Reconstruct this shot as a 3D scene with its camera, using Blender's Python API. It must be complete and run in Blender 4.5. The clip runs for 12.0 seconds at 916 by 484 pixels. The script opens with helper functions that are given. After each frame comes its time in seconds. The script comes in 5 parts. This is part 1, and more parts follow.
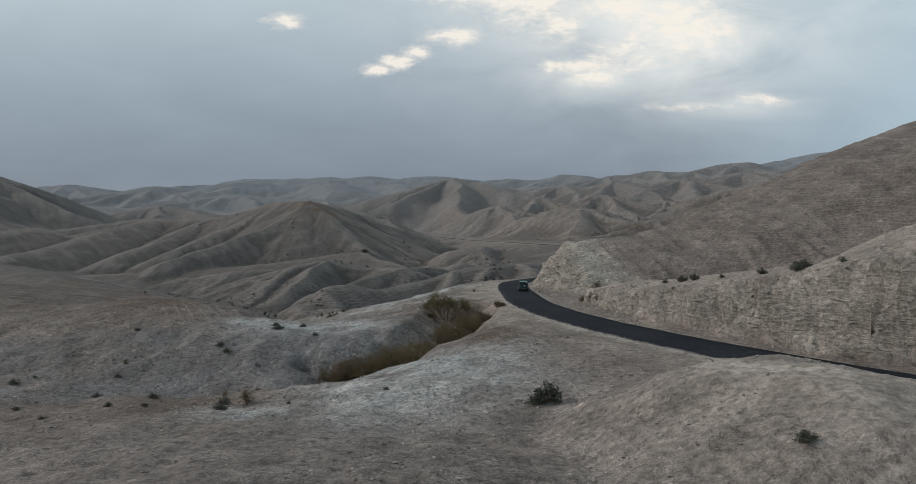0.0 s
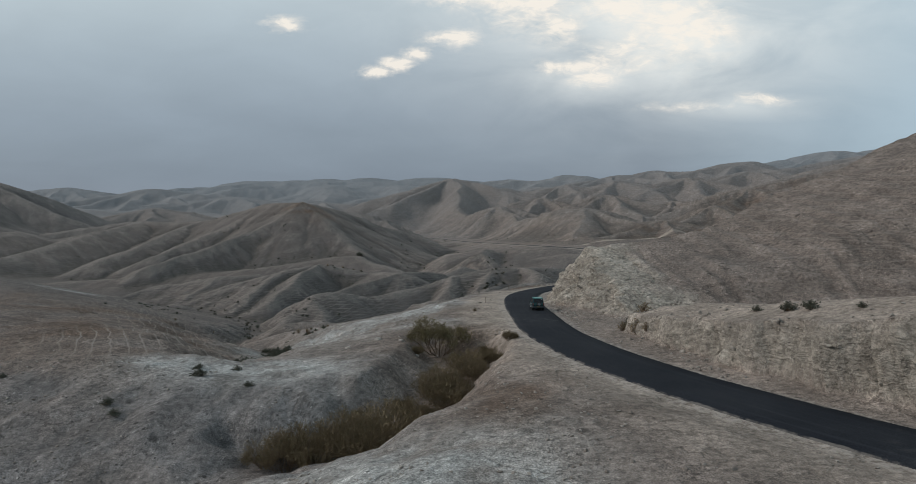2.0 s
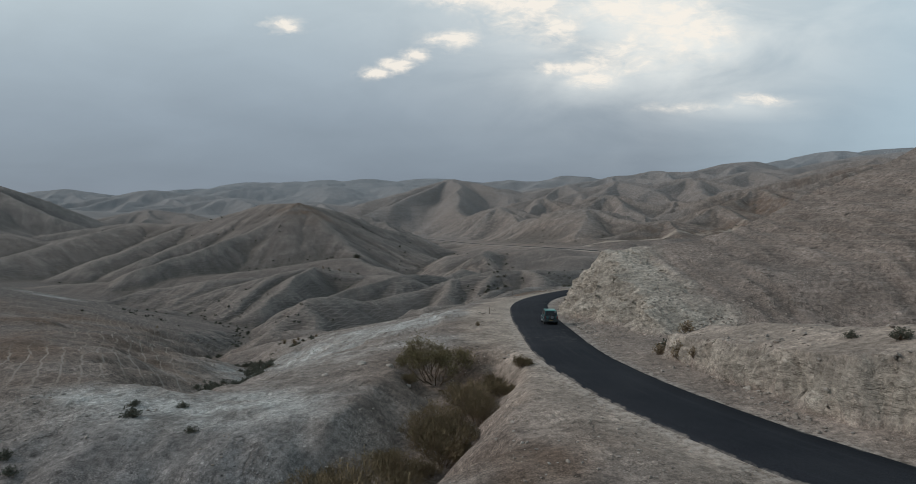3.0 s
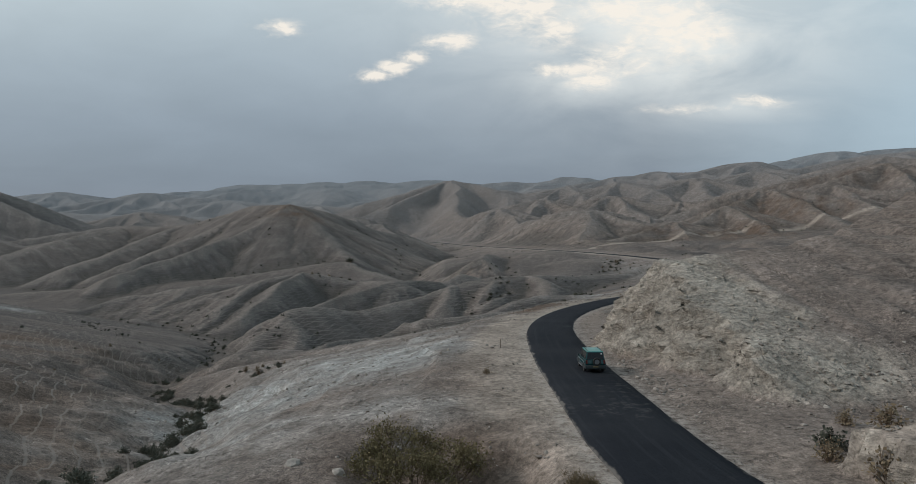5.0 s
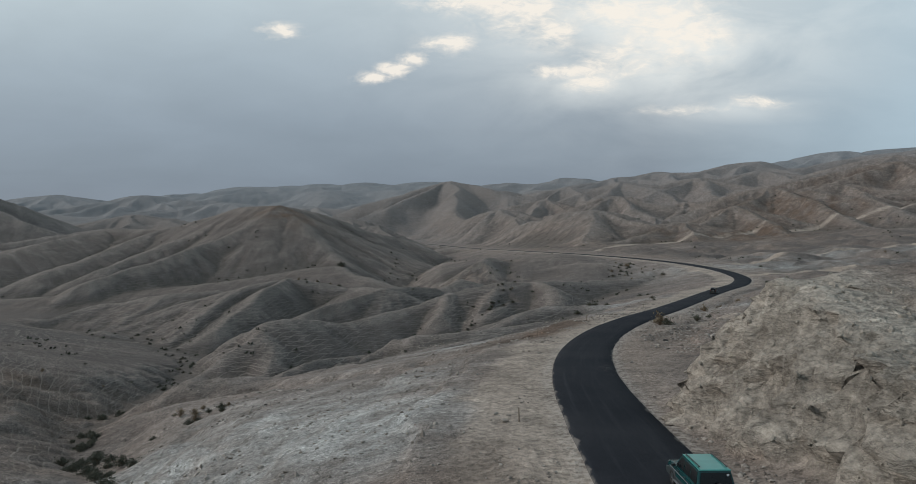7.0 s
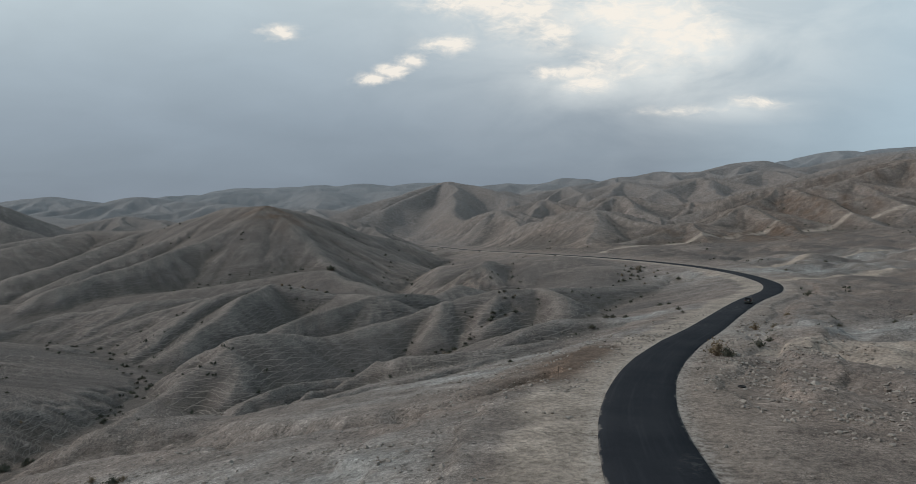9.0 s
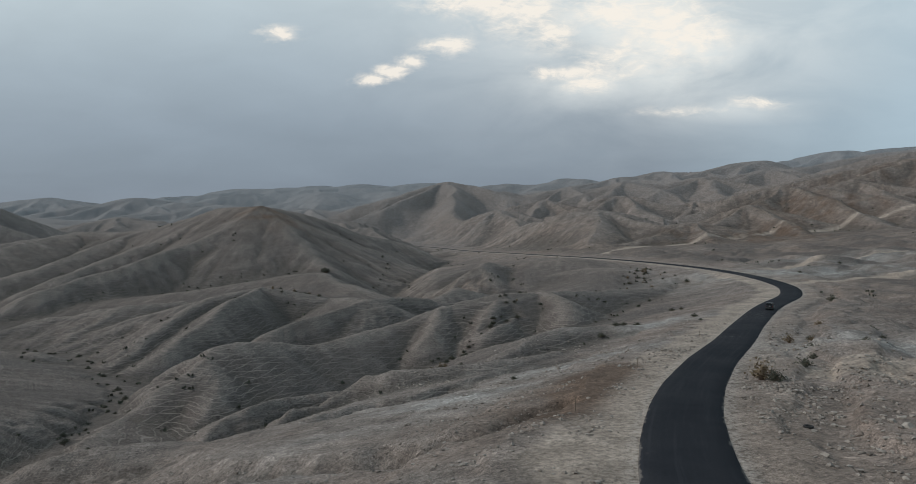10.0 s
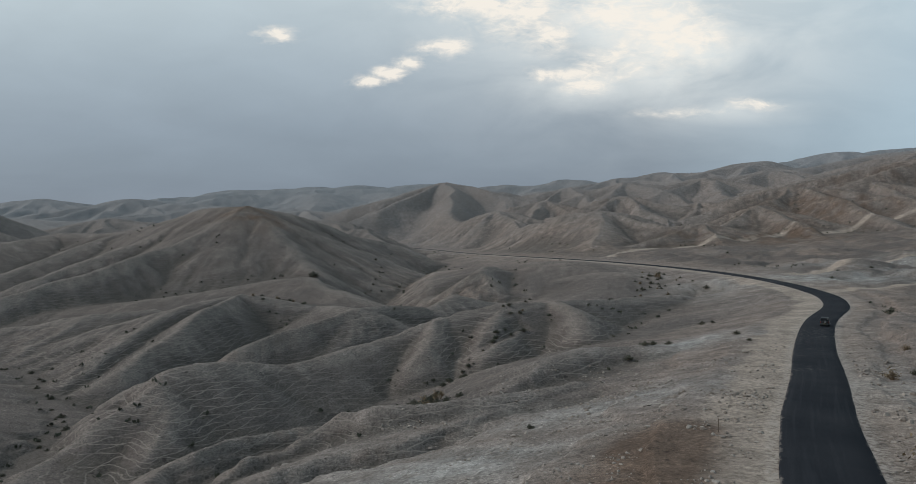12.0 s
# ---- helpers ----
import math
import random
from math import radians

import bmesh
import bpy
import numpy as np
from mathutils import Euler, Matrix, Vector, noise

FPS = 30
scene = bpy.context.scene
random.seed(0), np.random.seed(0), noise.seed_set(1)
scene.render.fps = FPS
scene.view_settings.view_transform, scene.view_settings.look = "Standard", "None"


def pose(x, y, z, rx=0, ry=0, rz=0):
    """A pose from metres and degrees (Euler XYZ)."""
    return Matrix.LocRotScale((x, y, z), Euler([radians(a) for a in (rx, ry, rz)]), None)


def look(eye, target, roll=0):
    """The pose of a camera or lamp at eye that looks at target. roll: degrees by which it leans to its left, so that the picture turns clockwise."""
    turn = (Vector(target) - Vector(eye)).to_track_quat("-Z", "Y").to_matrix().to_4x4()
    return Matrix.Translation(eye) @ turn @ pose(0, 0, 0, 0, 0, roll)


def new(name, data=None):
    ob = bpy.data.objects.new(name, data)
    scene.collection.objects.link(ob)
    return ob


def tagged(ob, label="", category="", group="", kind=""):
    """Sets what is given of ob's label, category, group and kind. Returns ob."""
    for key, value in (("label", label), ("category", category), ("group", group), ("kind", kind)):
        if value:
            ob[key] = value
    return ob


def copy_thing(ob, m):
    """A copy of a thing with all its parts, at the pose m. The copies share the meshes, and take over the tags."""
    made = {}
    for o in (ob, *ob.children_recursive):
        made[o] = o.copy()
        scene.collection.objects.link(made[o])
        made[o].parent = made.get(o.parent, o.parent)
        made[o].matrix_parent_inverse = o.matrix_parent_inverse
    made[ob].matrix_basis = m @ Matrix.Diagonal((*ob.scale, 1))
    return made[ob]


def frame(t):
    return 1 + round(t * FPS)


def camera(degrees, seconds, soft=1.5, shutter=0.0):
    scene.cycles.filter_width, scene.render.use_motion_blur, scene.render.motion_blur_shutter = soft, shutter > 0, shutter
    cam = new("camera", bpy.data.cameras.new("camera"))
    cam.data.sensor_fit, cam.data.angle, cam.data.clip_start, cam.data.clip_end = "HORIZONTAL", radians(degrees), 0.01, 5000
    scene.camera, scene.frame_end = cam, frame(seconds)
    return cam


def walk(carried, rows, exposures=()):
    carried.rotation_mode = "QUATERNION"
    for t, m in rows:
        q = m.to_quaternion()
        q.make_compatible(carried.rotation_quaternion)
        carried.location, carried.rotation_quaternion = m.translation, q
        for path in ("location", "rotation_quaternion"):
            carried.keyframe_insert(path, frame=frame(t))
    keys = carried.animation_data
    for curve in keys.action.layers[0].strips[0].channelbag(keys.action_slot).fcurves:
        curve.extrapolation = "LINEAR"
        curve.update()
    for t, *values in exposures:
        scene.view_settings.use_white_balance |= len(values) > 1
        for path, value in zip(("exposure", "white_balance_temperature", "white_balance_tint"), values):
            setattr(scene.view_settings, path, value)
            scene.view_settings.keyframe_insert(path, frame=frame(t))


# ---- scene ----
cam = camera(70.0, 12.0, soft=0.65)
PATH = [
    (0, (0.00, 0.00, 25.00), (0.03, 99.91, 20.64), 0.04),
    (0.5, (0.31, 6.51, 24.91), (0.30, 106.42, 20.58), -0.05),
    (1, (0.49, 12.99, 24.81), (0.46, 112.90, 20.53), -0.12),
    (1.5, (0.59, 19.45, 24.71), (0.54, 119.37, 20.49), -0.19),
    (2, (0.61, 25.94, 24.60), (0.58, 125.85, 20.45), -0.24),
    (2.5, (0.59, 32.46, 24.49), (0.59, 132.38, 20.41), -0.30),
    (3, (0.56, 39.03, 24.37), (0.58, 138.95, 20.38), -0.35),
    (3.5, (0.52, 45.66, 24.25), (0.57, 145.58, 20.34), -0.39),
    (5.5, (0.61, 72.73, 23.76), (0.82, 172.67, 20.15), -0.57),
    (6, (0.74, 79.62, 23.64), (0.98, 179.55, 20.10), -0.62),
    (6.5, (0.91, 86.52, 23.51), (1.18, 186.46, 20.03), -0.67),
    (7, (1.12, 93.44, 23.39), (1.42, 193.38, 19.97), -0.71),
    (9, (2.23, 120.90, 22.93), (2.64, 220.85, 19.69), -0.88),
    (9.5, (2.50, 127.64, 22.82), (2.95, 227.59, 19.63), -0.91),
    (10, (2.74, 134.30, 22.72), (3.23, 234.25, 19.57), -0.94),
    (10.5, (2.91, 140.88, 22.63), (3.46, 240.83, 19.52), -0.96),
    (11, (2.99, 147.36, 22.55), (3.62, 247.31, 19.49), -0.96),
    (11.5, (2.94, 153.75, 22.47), (3.67, 253.70, 19.47), -0.96),
    (12, (2.74, 160.04, 22.40), (3.59, 260.00, 19.47), -0.93),
]
walk(cam, [(t, look(eye, target, roll)) for t, eye, target, roll in PATH])

SUN_DIR = Vector((-0.76, 0.10, 0.46)).normalized()   # soft light through the clouds from the left


# ---- sky and light ----
def node(nt, kind, **values):
    n = nt.nodes.new(kind)
    for key, value in values.items():
        if key in n.inputs:
            n.inputs[key].default_value = value
    return n


def math_node(nt, op, a, b=None, clamp=False):
    n = nt.nodes.new("ShaderNodeMath")
    n.operation, n.use_clamp = op, clamp
    for i, v in enumerate((a, b)):
        if v is None:
            continue
        if isinstance(v, (int, float)):
            n.inputs[i].default_value = v
        else:
            nt.links.new(v, n.inputs[i])
    return n.outputs[0]


def mix_color(nt, fac, a, b, mode="MIX"):
    n = nt.nodes.new("ShaderNodeMix")
    n.data_type, n.blend_type = "RGBA", mode
    for sock, v in ((n.inputs[0], fac), (n.inputs[6], a), (n.inputs[7], b)):
        if isinstance(v, (int, float)):
            sock.default_value = v
        elif isinstance(v, tuple):
            sock.default_value = (*v, 1.0)[:4]
        else:
            nt.links.new(v, sock)
    return n.outputs[2]


def ramp(nt, fac, stops):
    n = nt.nodes.new("ShaderNodeValToRGB")
    els = n.color_ramp.elements
    while len(els) < len(stops):
        els.new(0.5)
    for e, (p, c) in zip(els, stops):
        e.position = p
        e.color = (c, c, c, 1) if isinstance(c, (int, float)) else (*c, 1)
    nt.links.new(fac, n.inputs[0])
    return n.outputs[0]


def noise_tex(nt, vec, scale, detail=4.0, rough=0.55, distortion=0.0, lac=2.0):
    n = nt.nodes.new("ShaderNodeTexNoise")
    n.inputs["Scale"].default_value, n.inputs["Detail"].default_value = scale, detail
    n.inputs["Roughness"].default_value, n.inputs["Distortion"].default_value = rough, distortion
    n.inputs["Lacunarity"].default_value = lac
    if vec is not None:
        nt.links.new(vec, n.inputs["Vector"])
    return n.outputs["Fac"]


def build_world():
    world = bpy.data.worlds.new("overcast_sky")
    scene.world = world
    world.use_nodes = True
    nt = world.node_tree
    nt.nodes.clear()
    out = nt.nodes.new("ShaderNodeOutputWorld")
    bg = nt.nodes.new("ShaderNodeBackground")
    nt.links.new(bg.outputs[0], out.inputs[0])
    tc = nt.nodes.new("ShaderNodeTexCoord")
    sep = nt.nodes.new("ShaderNodeSeparateXYZ")
    nt.links.new(tc.outputs["Generated"], sep.inputs[0])
    x, y, z = sep.outputs
    sky = nt.nodes.new("ShaderNodeTexSky")
    sky.sky_type, sky.sun_disc = "NISHITA", False
    sky.sun_elevation = math.asin(SUN_DIR.z)
    sky.sun_rotation = math.atan2(SUN_DIR.x, SUN_DIR.y)
    sky.air_density, sky.dust_density = 1.0, 2.0
    zc = math_node(nt, "MAXIMUM", z, 0.0)
    # the cloud deck seen in perspective: direction projected on a flat layer
    inv = math_node(nt, "DIVIDE", 1.0, math_node(nt, "ADD", zc, 0.10))
    comb = nt.nodes.new("ShaderNodeCombineXYZ")
    nt.links.new(math_node(nt, "MULTIPLY", x, inv), comb.inputs[0])
    nt.links.new(math_node(nt, "MULTIPLY", y, inv), comb.inputs[1])
    deck = comb.outputs[0]
    return world, nt, bg, tc, (x, y, z), sky, deck


def finish_world():
    world, nt, bg, tc, (x, y, z), sky, deck = build_world()
    big = noise_tex(nt, deck, 0.55, 5.0, 0.5, 0.6)
    fwd = math_node(nt, "MAXIMUM", y, 0.05)
    a, b = math_node(nt, "DIVIDE", x, fwd), math_node(nt, "DIVIDE", z, fwd)
    flat = nt.nodes.new("ShaderNodeCombineXYZ")
    nt.links.new(a, flat.inputs[0])
    nt.links.new(math_node(nt, "MULTIPLY", b, 2.2), flat.inputs[1])
    soft_n = noise_tex(nt, flat.outputs[0], 5.0, 6.0, 0.55, 0.4)
    edge_n = noise_tex(nt, flat.outputs[0], 16.0, 7.0, 0.6, 0.5)
    # the grey deck: dull near the horizon, lighter higher up, bluer and lighter to the right
    grad = ramp(nt, b, [(0.0, (0.240, 0.286, 0.345)), (0.06, (0.236, 0.288, 0.350)), (0.15, (0.305, 0.370, 0.437)), (0.24, (0.405, 0.485, 0.550)), (0.34, (0.53, 0.62, 0.67)), (0.6, (0.46, 0.55, 0.61)), (1.0, (0.42, 0.50, 0.56))])
    right = ramp(nt, a, [(0.30, 0.0), (0.75, 1.0)])
    base = mix_color(nt, math_node(nt, "MULTIPLY", right, 0.75), grad, (0.47, 0.62, 0.72))
    shade = ramp(nt, math_node(nt, "ADD", math_node(nt, "MULTIPLY", big, 0.5), math_node(nt, "MULTIPLY", soft_n, 0.5)), [(0.35, 0.94), (0.65, 1.06)])
    base = mix_color(nt, 1.0, base, shade, "MULTIPLY")
    blue = mix_color(nt, 0.004, base, sky.outputs[0])

    def blot(a0, b0, sa, sb, k=1.0):
        u = math_node(nt, "POWER", math_node(nt, "DIVIDE", math_node(nt, "SUBTRACT", a, a0), sa), 2.0)
        v = math_node(nt, "POWER", math_node(nt, "DIVIDE", math_node(nt, "SUBTRACT", b, b0), sb), 2.0)
        return math_node(nt, "MULTIPLY", math_node(nt, "POWER", 2.718, math_node(nt, "MULTIPLY", math_node(nt, "ADD", u, v), -1.0)), k)

    def total(blots):
        out = blot(*blots[0])
        for q in blots[1:]:
            out = math_node(nt, "MAXIMUM", out, blot(*q))
        return out

    ahead = ramp(nt, y, [(0.2, 0.0), (0.5, 1.0)])
    # the wide lightening round the hidden sun
    veil = math_node(nt, "MULTIPLY", math_node(nt, "MULTIPLY", total([(0.32, 0.33, 0.30, 0.15), (0.34, 0.26, 0.16, 0.10), (0.20, 0.21, 0.14, 0.05, 0.8), (0.42, 0.165, 0.16, 0.025, 0.6)]), ramp(nt, soft_n, [(0.33, 0.40), (0.58, 1.0)])), ahead)
    lit = mix_color(nt, math_node(nt, "MULTIPLY", veil, 1.0), blue, (0.86, 0.90, 0.89))
    # breaks with bright ragged rims
    gaps = total([(-0.265, 0.289, 0.034, 0.013), (-0.120, 0.217, 0.030, 0.010), (-0.088, 0.228, 0.030, 0.012), (-0.062, 0.243, 0.026, 0.011), (-0.004, 0.266, 0.044, 0.016, 0.9), (0.03, 0.33, 0.09, 0.02), (0.11, 0.315, 0.075, 0.040), (0.15, 0.285, 0.045, 0.030), (0.27, 0.330, 0.10, 0.05), (0.33, 0.285, 0.090, 0.055), (0.25, 0.240, 0.060, 0.030, 0.9), (0.165, 0.222, 0.060, 0.012, 0.9), (0.205, 0.203, 0.040, 0.014, 0.9), (0.46, 0.172, 0.05, 0.010, 0.75), (0.37, 0.163, 0.09, 0.009, 0.55)])
    wisp = noise_tex(nt, flat.outputs[0], 34.0, 6.0, 0.62, 0.8)
    rag = math_node(nt, "ADD", gaps, math_node(nt, "MULTIPLY", math_node(nt, "SUBTRACT", edge_n, 0.5), 2.8))
    rag = math_node(nt, "ADD", rag, math_node(nt, "MULTIPLY", math_node(nt, "SUBTRACT", wisp, 0.5), 1.6))
    hole = math_node(nt, "MULTIPLY", math_node(nt, "MULTIPLY", ramp(nt, rag, [(0.05, 0.0), (0.6, 0.42), (1.3, 1.0)]), ahead), ramp(nt, gaps, [(0.04, 0.0), (0.5, 1.0)]))
    lit = mix_color(nt, math_node(nt, "MULTIPLY", hole, 0.9), lit, (1.04, 0.975, 0.88))
    nt.links.new(lit, bg.inputs[0])
    bg.inputs[1].default_value = 0.90


finish_world()
sun = new("sun", bpy.data.lights.new("sun", "SUN"))
sun.data.energy, sun.data.angle, sun.data.color = 1.95, radians(14), (1.0, 0.96, 0.93)
sun.matrix_world = look(SUN_DIR * 100, (0, 0, 0))

# ---- land: heights ----
_PERM = np.random.RandomState(7).permutation(512).astype(np.int32)
_GA = np.random.RandomState(8).uniform(0, 2 * np.pi, 512)
_GX, _GY = np.cos(_GA), np.sin(_GA)


def perlin(x, y, seed=0):
    xi, yi = np.floor(x).astype(np.int64), np.floor(y).astype(np.int64)
    fx, fy = x - xi, y - yi
    u, v = fx * fx * fx * (fx * (fx * 6 - 15) + 10), fy * fy * fy * (fy * (fy * 6 - 15) + 10)

    def corner(a, b):
        h = _PERM[(_PERM[(xi + a + seed * 17) & 511] + yi + b + seed * 31) & 511]
        return _GX[h] * (fx - a) + _GY[h] * (fy - b)

    n0 = corner(0, 0) * (1 - u) + corner(1, 0) * u
    n1 = corner(0, 1) * (1 - u) + corner(1, 1) * u
    return (n0 * (1 - v) + n1 * v) * 1.5


def fbm(x, y, size, octaves, seed=0, gain=0.5):
    total, amp = 0.0, 1.0
    for o in range(octaves):
        total = total + amp * perlin(x / size, y / size, seed + o)
        size, amp = size / 2.03, amp * gain
    return total


def billow(x, y, size, octaves, seed=0, gain=0.48):
    """Rounded crests with sharp gullies between them; 0 in the gullies, about 1 on the crests."""
    total, amp, norm = 0.0, 1.0, 0.0
    for o in range(octaves):
        n = perlin(x / size, y / size, seed + o)
        total = total + amp * np.sqrt(n * n + 0.0016)
        norm += amp
        size, amp = size / 2.1, amp * gain
    return total / norm * 1.7


def step(a, b, x):
    t = np.clip((x - a) / (b - a), 0, 1)
    return t * t * (3 - 2 * t)


def smax(a, b, k):
    return 0.5 * (a + b + np.sqrt((a - b) ** 2 + k * k))


def smin(a, b, k):
    return 0.5 * (a + b - np.sqrt((a - b) ** 2 + k * k))


def curve(pts):
    """A smooth curve through (y, value) pairs."""
    ks, vs = np.array([p[0] for p in pts], float), np.array([p[1] for p in pts], float)
    ms = np.gradient(vs, ks)

    def value(y):
        y = np.clip(y, ks[0], ks[-1])
        i = np.clip(np.searchsorted(ks, y) - 1, 0, len(ks) - 2)
        h = ks[i + 1] - ks[i]
        u = (y - ks[i]) / h
        return (2 * u**3 - 3 * u**2 + 1) * vs[i] + (u**3 - 2 * u**2 + u) * h * ms[i] + (3 * u**2 - 2 * u**3) * vs[i + 1] + (u**3 - u**2) * h * ms[i + 1]

    return value


ROAD_X = curve([(-60, 150), (-20, 103), (10, 68), (35, 43), (55, 26.5), (75, 15.8), (95, 11.3), (115, 10.9), (135, 11.5), (155, 13.3), (175, 17.4), (195, 24.3), (215, 33.9), (240, 47.8), (270, 64), (310, 88), (335, 106), (355, 116), (380, 123), (410, 127), (450, 127), (500, 121), (570, 105), (690, 62), (850, 20), (1050, -30), (1250, -95)])
ROAD_Z = curve([(-60, 14), (35, 12.9), (55, 12.7), (75, 12.4), (95, 11.7), (115, 10.8), (135, 9.7), (155, 8.4), (175, 6.9), (195, 5.5), (215, 4.2), (240, 2.4), (270, 0.4), (310, -1.3), (350, -1.9), (450, -2.5), (570, -4), (690, -6), (850, -10), (1050, -13), (1250, -16)])
FLOOR = curve([(-200, 9), (20, 8), (60, 6.5), (80, 5), (110, 2), (150, -4), (185, -9), (230, -15), (265, -22), (300, -27), (350, -29), (450, -31), (600, -36), (800, -34), (1200, -30), (2000, -25), (3500, -10), (5200, 10)])


def cone(x, y, cx, cy, top, slope, rnd, stretch=1.0, turn=0.0, spurs=0, amp=0.0, phase=0.0):
    """A rounded cone hill. stretch > 1 makes it longer along its own y axis, turned by turn degrees; spurs ribs run down its sides."""
    c, s = math.cos(radians(turn)), math.sin(radians(turn))
    dx, dy = x - cx, y - cy
    u, v = c * dx + s * dy, (-s * dx + c * dy) / stretch
    d = np.hypot(u, v)
    if spurs:
        th = np.arctan2(v, u)
        rib = np.abs(np.sin(spurs * 0.5 * th + phase + 0.6 * np.sin(2 * th + phase))) ** 1.4
        d = d * (1 + amp * (rib - 0.5) * step(rnd * 0.3, rnd * 3, d))
    return top - slope * (np.sqrt(d * d + rnd * rnd) - rnd)


def ridge(x, y, z, pts, left, right, rnd, k=1.0, reach=130.0):
    """Raises a spur whose crest runs through pts of (x, y, height); its flanks fall by left and right on the two sides of the way along it."""
    p = np.array(pts, float)
    # round the crest's bends
    for _ in range(2):
        q = np.empty((2 * len(p) - 2, 3))
        q[0::2], q[1::2] = 0.75 * p[:-1] + 0.25 * p[1:], 0.25 * p[:-1] + 0.75 * p[1:]
        p = np.concatenate([p[:1], q, p[-1:]])
    lo, hi = p[:, :2].min(0) - reach, p[:, :2].max(0) + reach
    sel = np.flatnonzero((x > lo[0]) & (x < hi[0]) & (y > lo[1]) & (y < hi[1]))
    if len(sel) == 0:
        return z
    px, py = x[sel], y[sel]
    best = np.full(px.shape, -1e3)
    for a, b in zip(p[:-1], p[1:]):
        dx, dy = b[0] - a[0], b[1] - a[1]
        n = math.hypot(dx, dy)
        t = np.clip(((px - a[0]) * dx + (py - a[1]) * dy) / (n * n), 0, 1)
        ex, ey = px - a[0] - t * dx, py - a[1] - t * dy
        d = np.hypot(ex, ey)
        c = (dx * ey - dy * ex) / n / (d + 1.0)
        fall = 0.5 * (left + right) + 0.5 * (left - right) * c
        best = np.maximum(best, a[2] + t * (b[2] - a[2]) - fall * (np.sqrt(d * d + rnd * rnd) - rnd))
    z = z.copy()
    z[sel] = smax(z[sel], best, k)
    return z


def gullies(x, y, gx, gy, size, seed):
    """Ribs and gullies of one size that run down the slope (gx, gy): their height (-1 to 1) and its gradient."""
    px, py = x / size, y / size
    ix, iy = np.floor(px).astype(np.int64), np.floor(py).astype(np.int64)
    fx, fy = px - ix, py - iy
    # across the slope; gentle slopes carry wide, faint ribs
    norm = 1.15 / np.maximum(np.hypot(gx, gy), 0.02)
    dx, dy = -gy * norm, gx * norm
    va = np.zeros_like(x)
    vx, vy, wt = np.zeros_like(x), np.zeros_like(x), np.zeros_like(x)
    for a in (-1, 0, 1, 2):
        for b in (-1, 0, 1, 2):
            h = _PERM[(_PERM[(ix + a + seed * 13) & 511] + iy + b + seed * 29) & 511]
            qx, qy = fx - a + 0.45 * _GX[h], fy - b + 0.45 * _GY[h]
            w = np.exp(-2.0 * (qx * qx + qy * qy))
            ph = (qx * dx + qy * dy) * 2 * np.pi
            va += np.cos(ph) * w
            s = -np.sin(ph) * w
            vx += s * dx
            vy += s * dy
            wt += w
    return va / wt, vx / wt, vy / wt


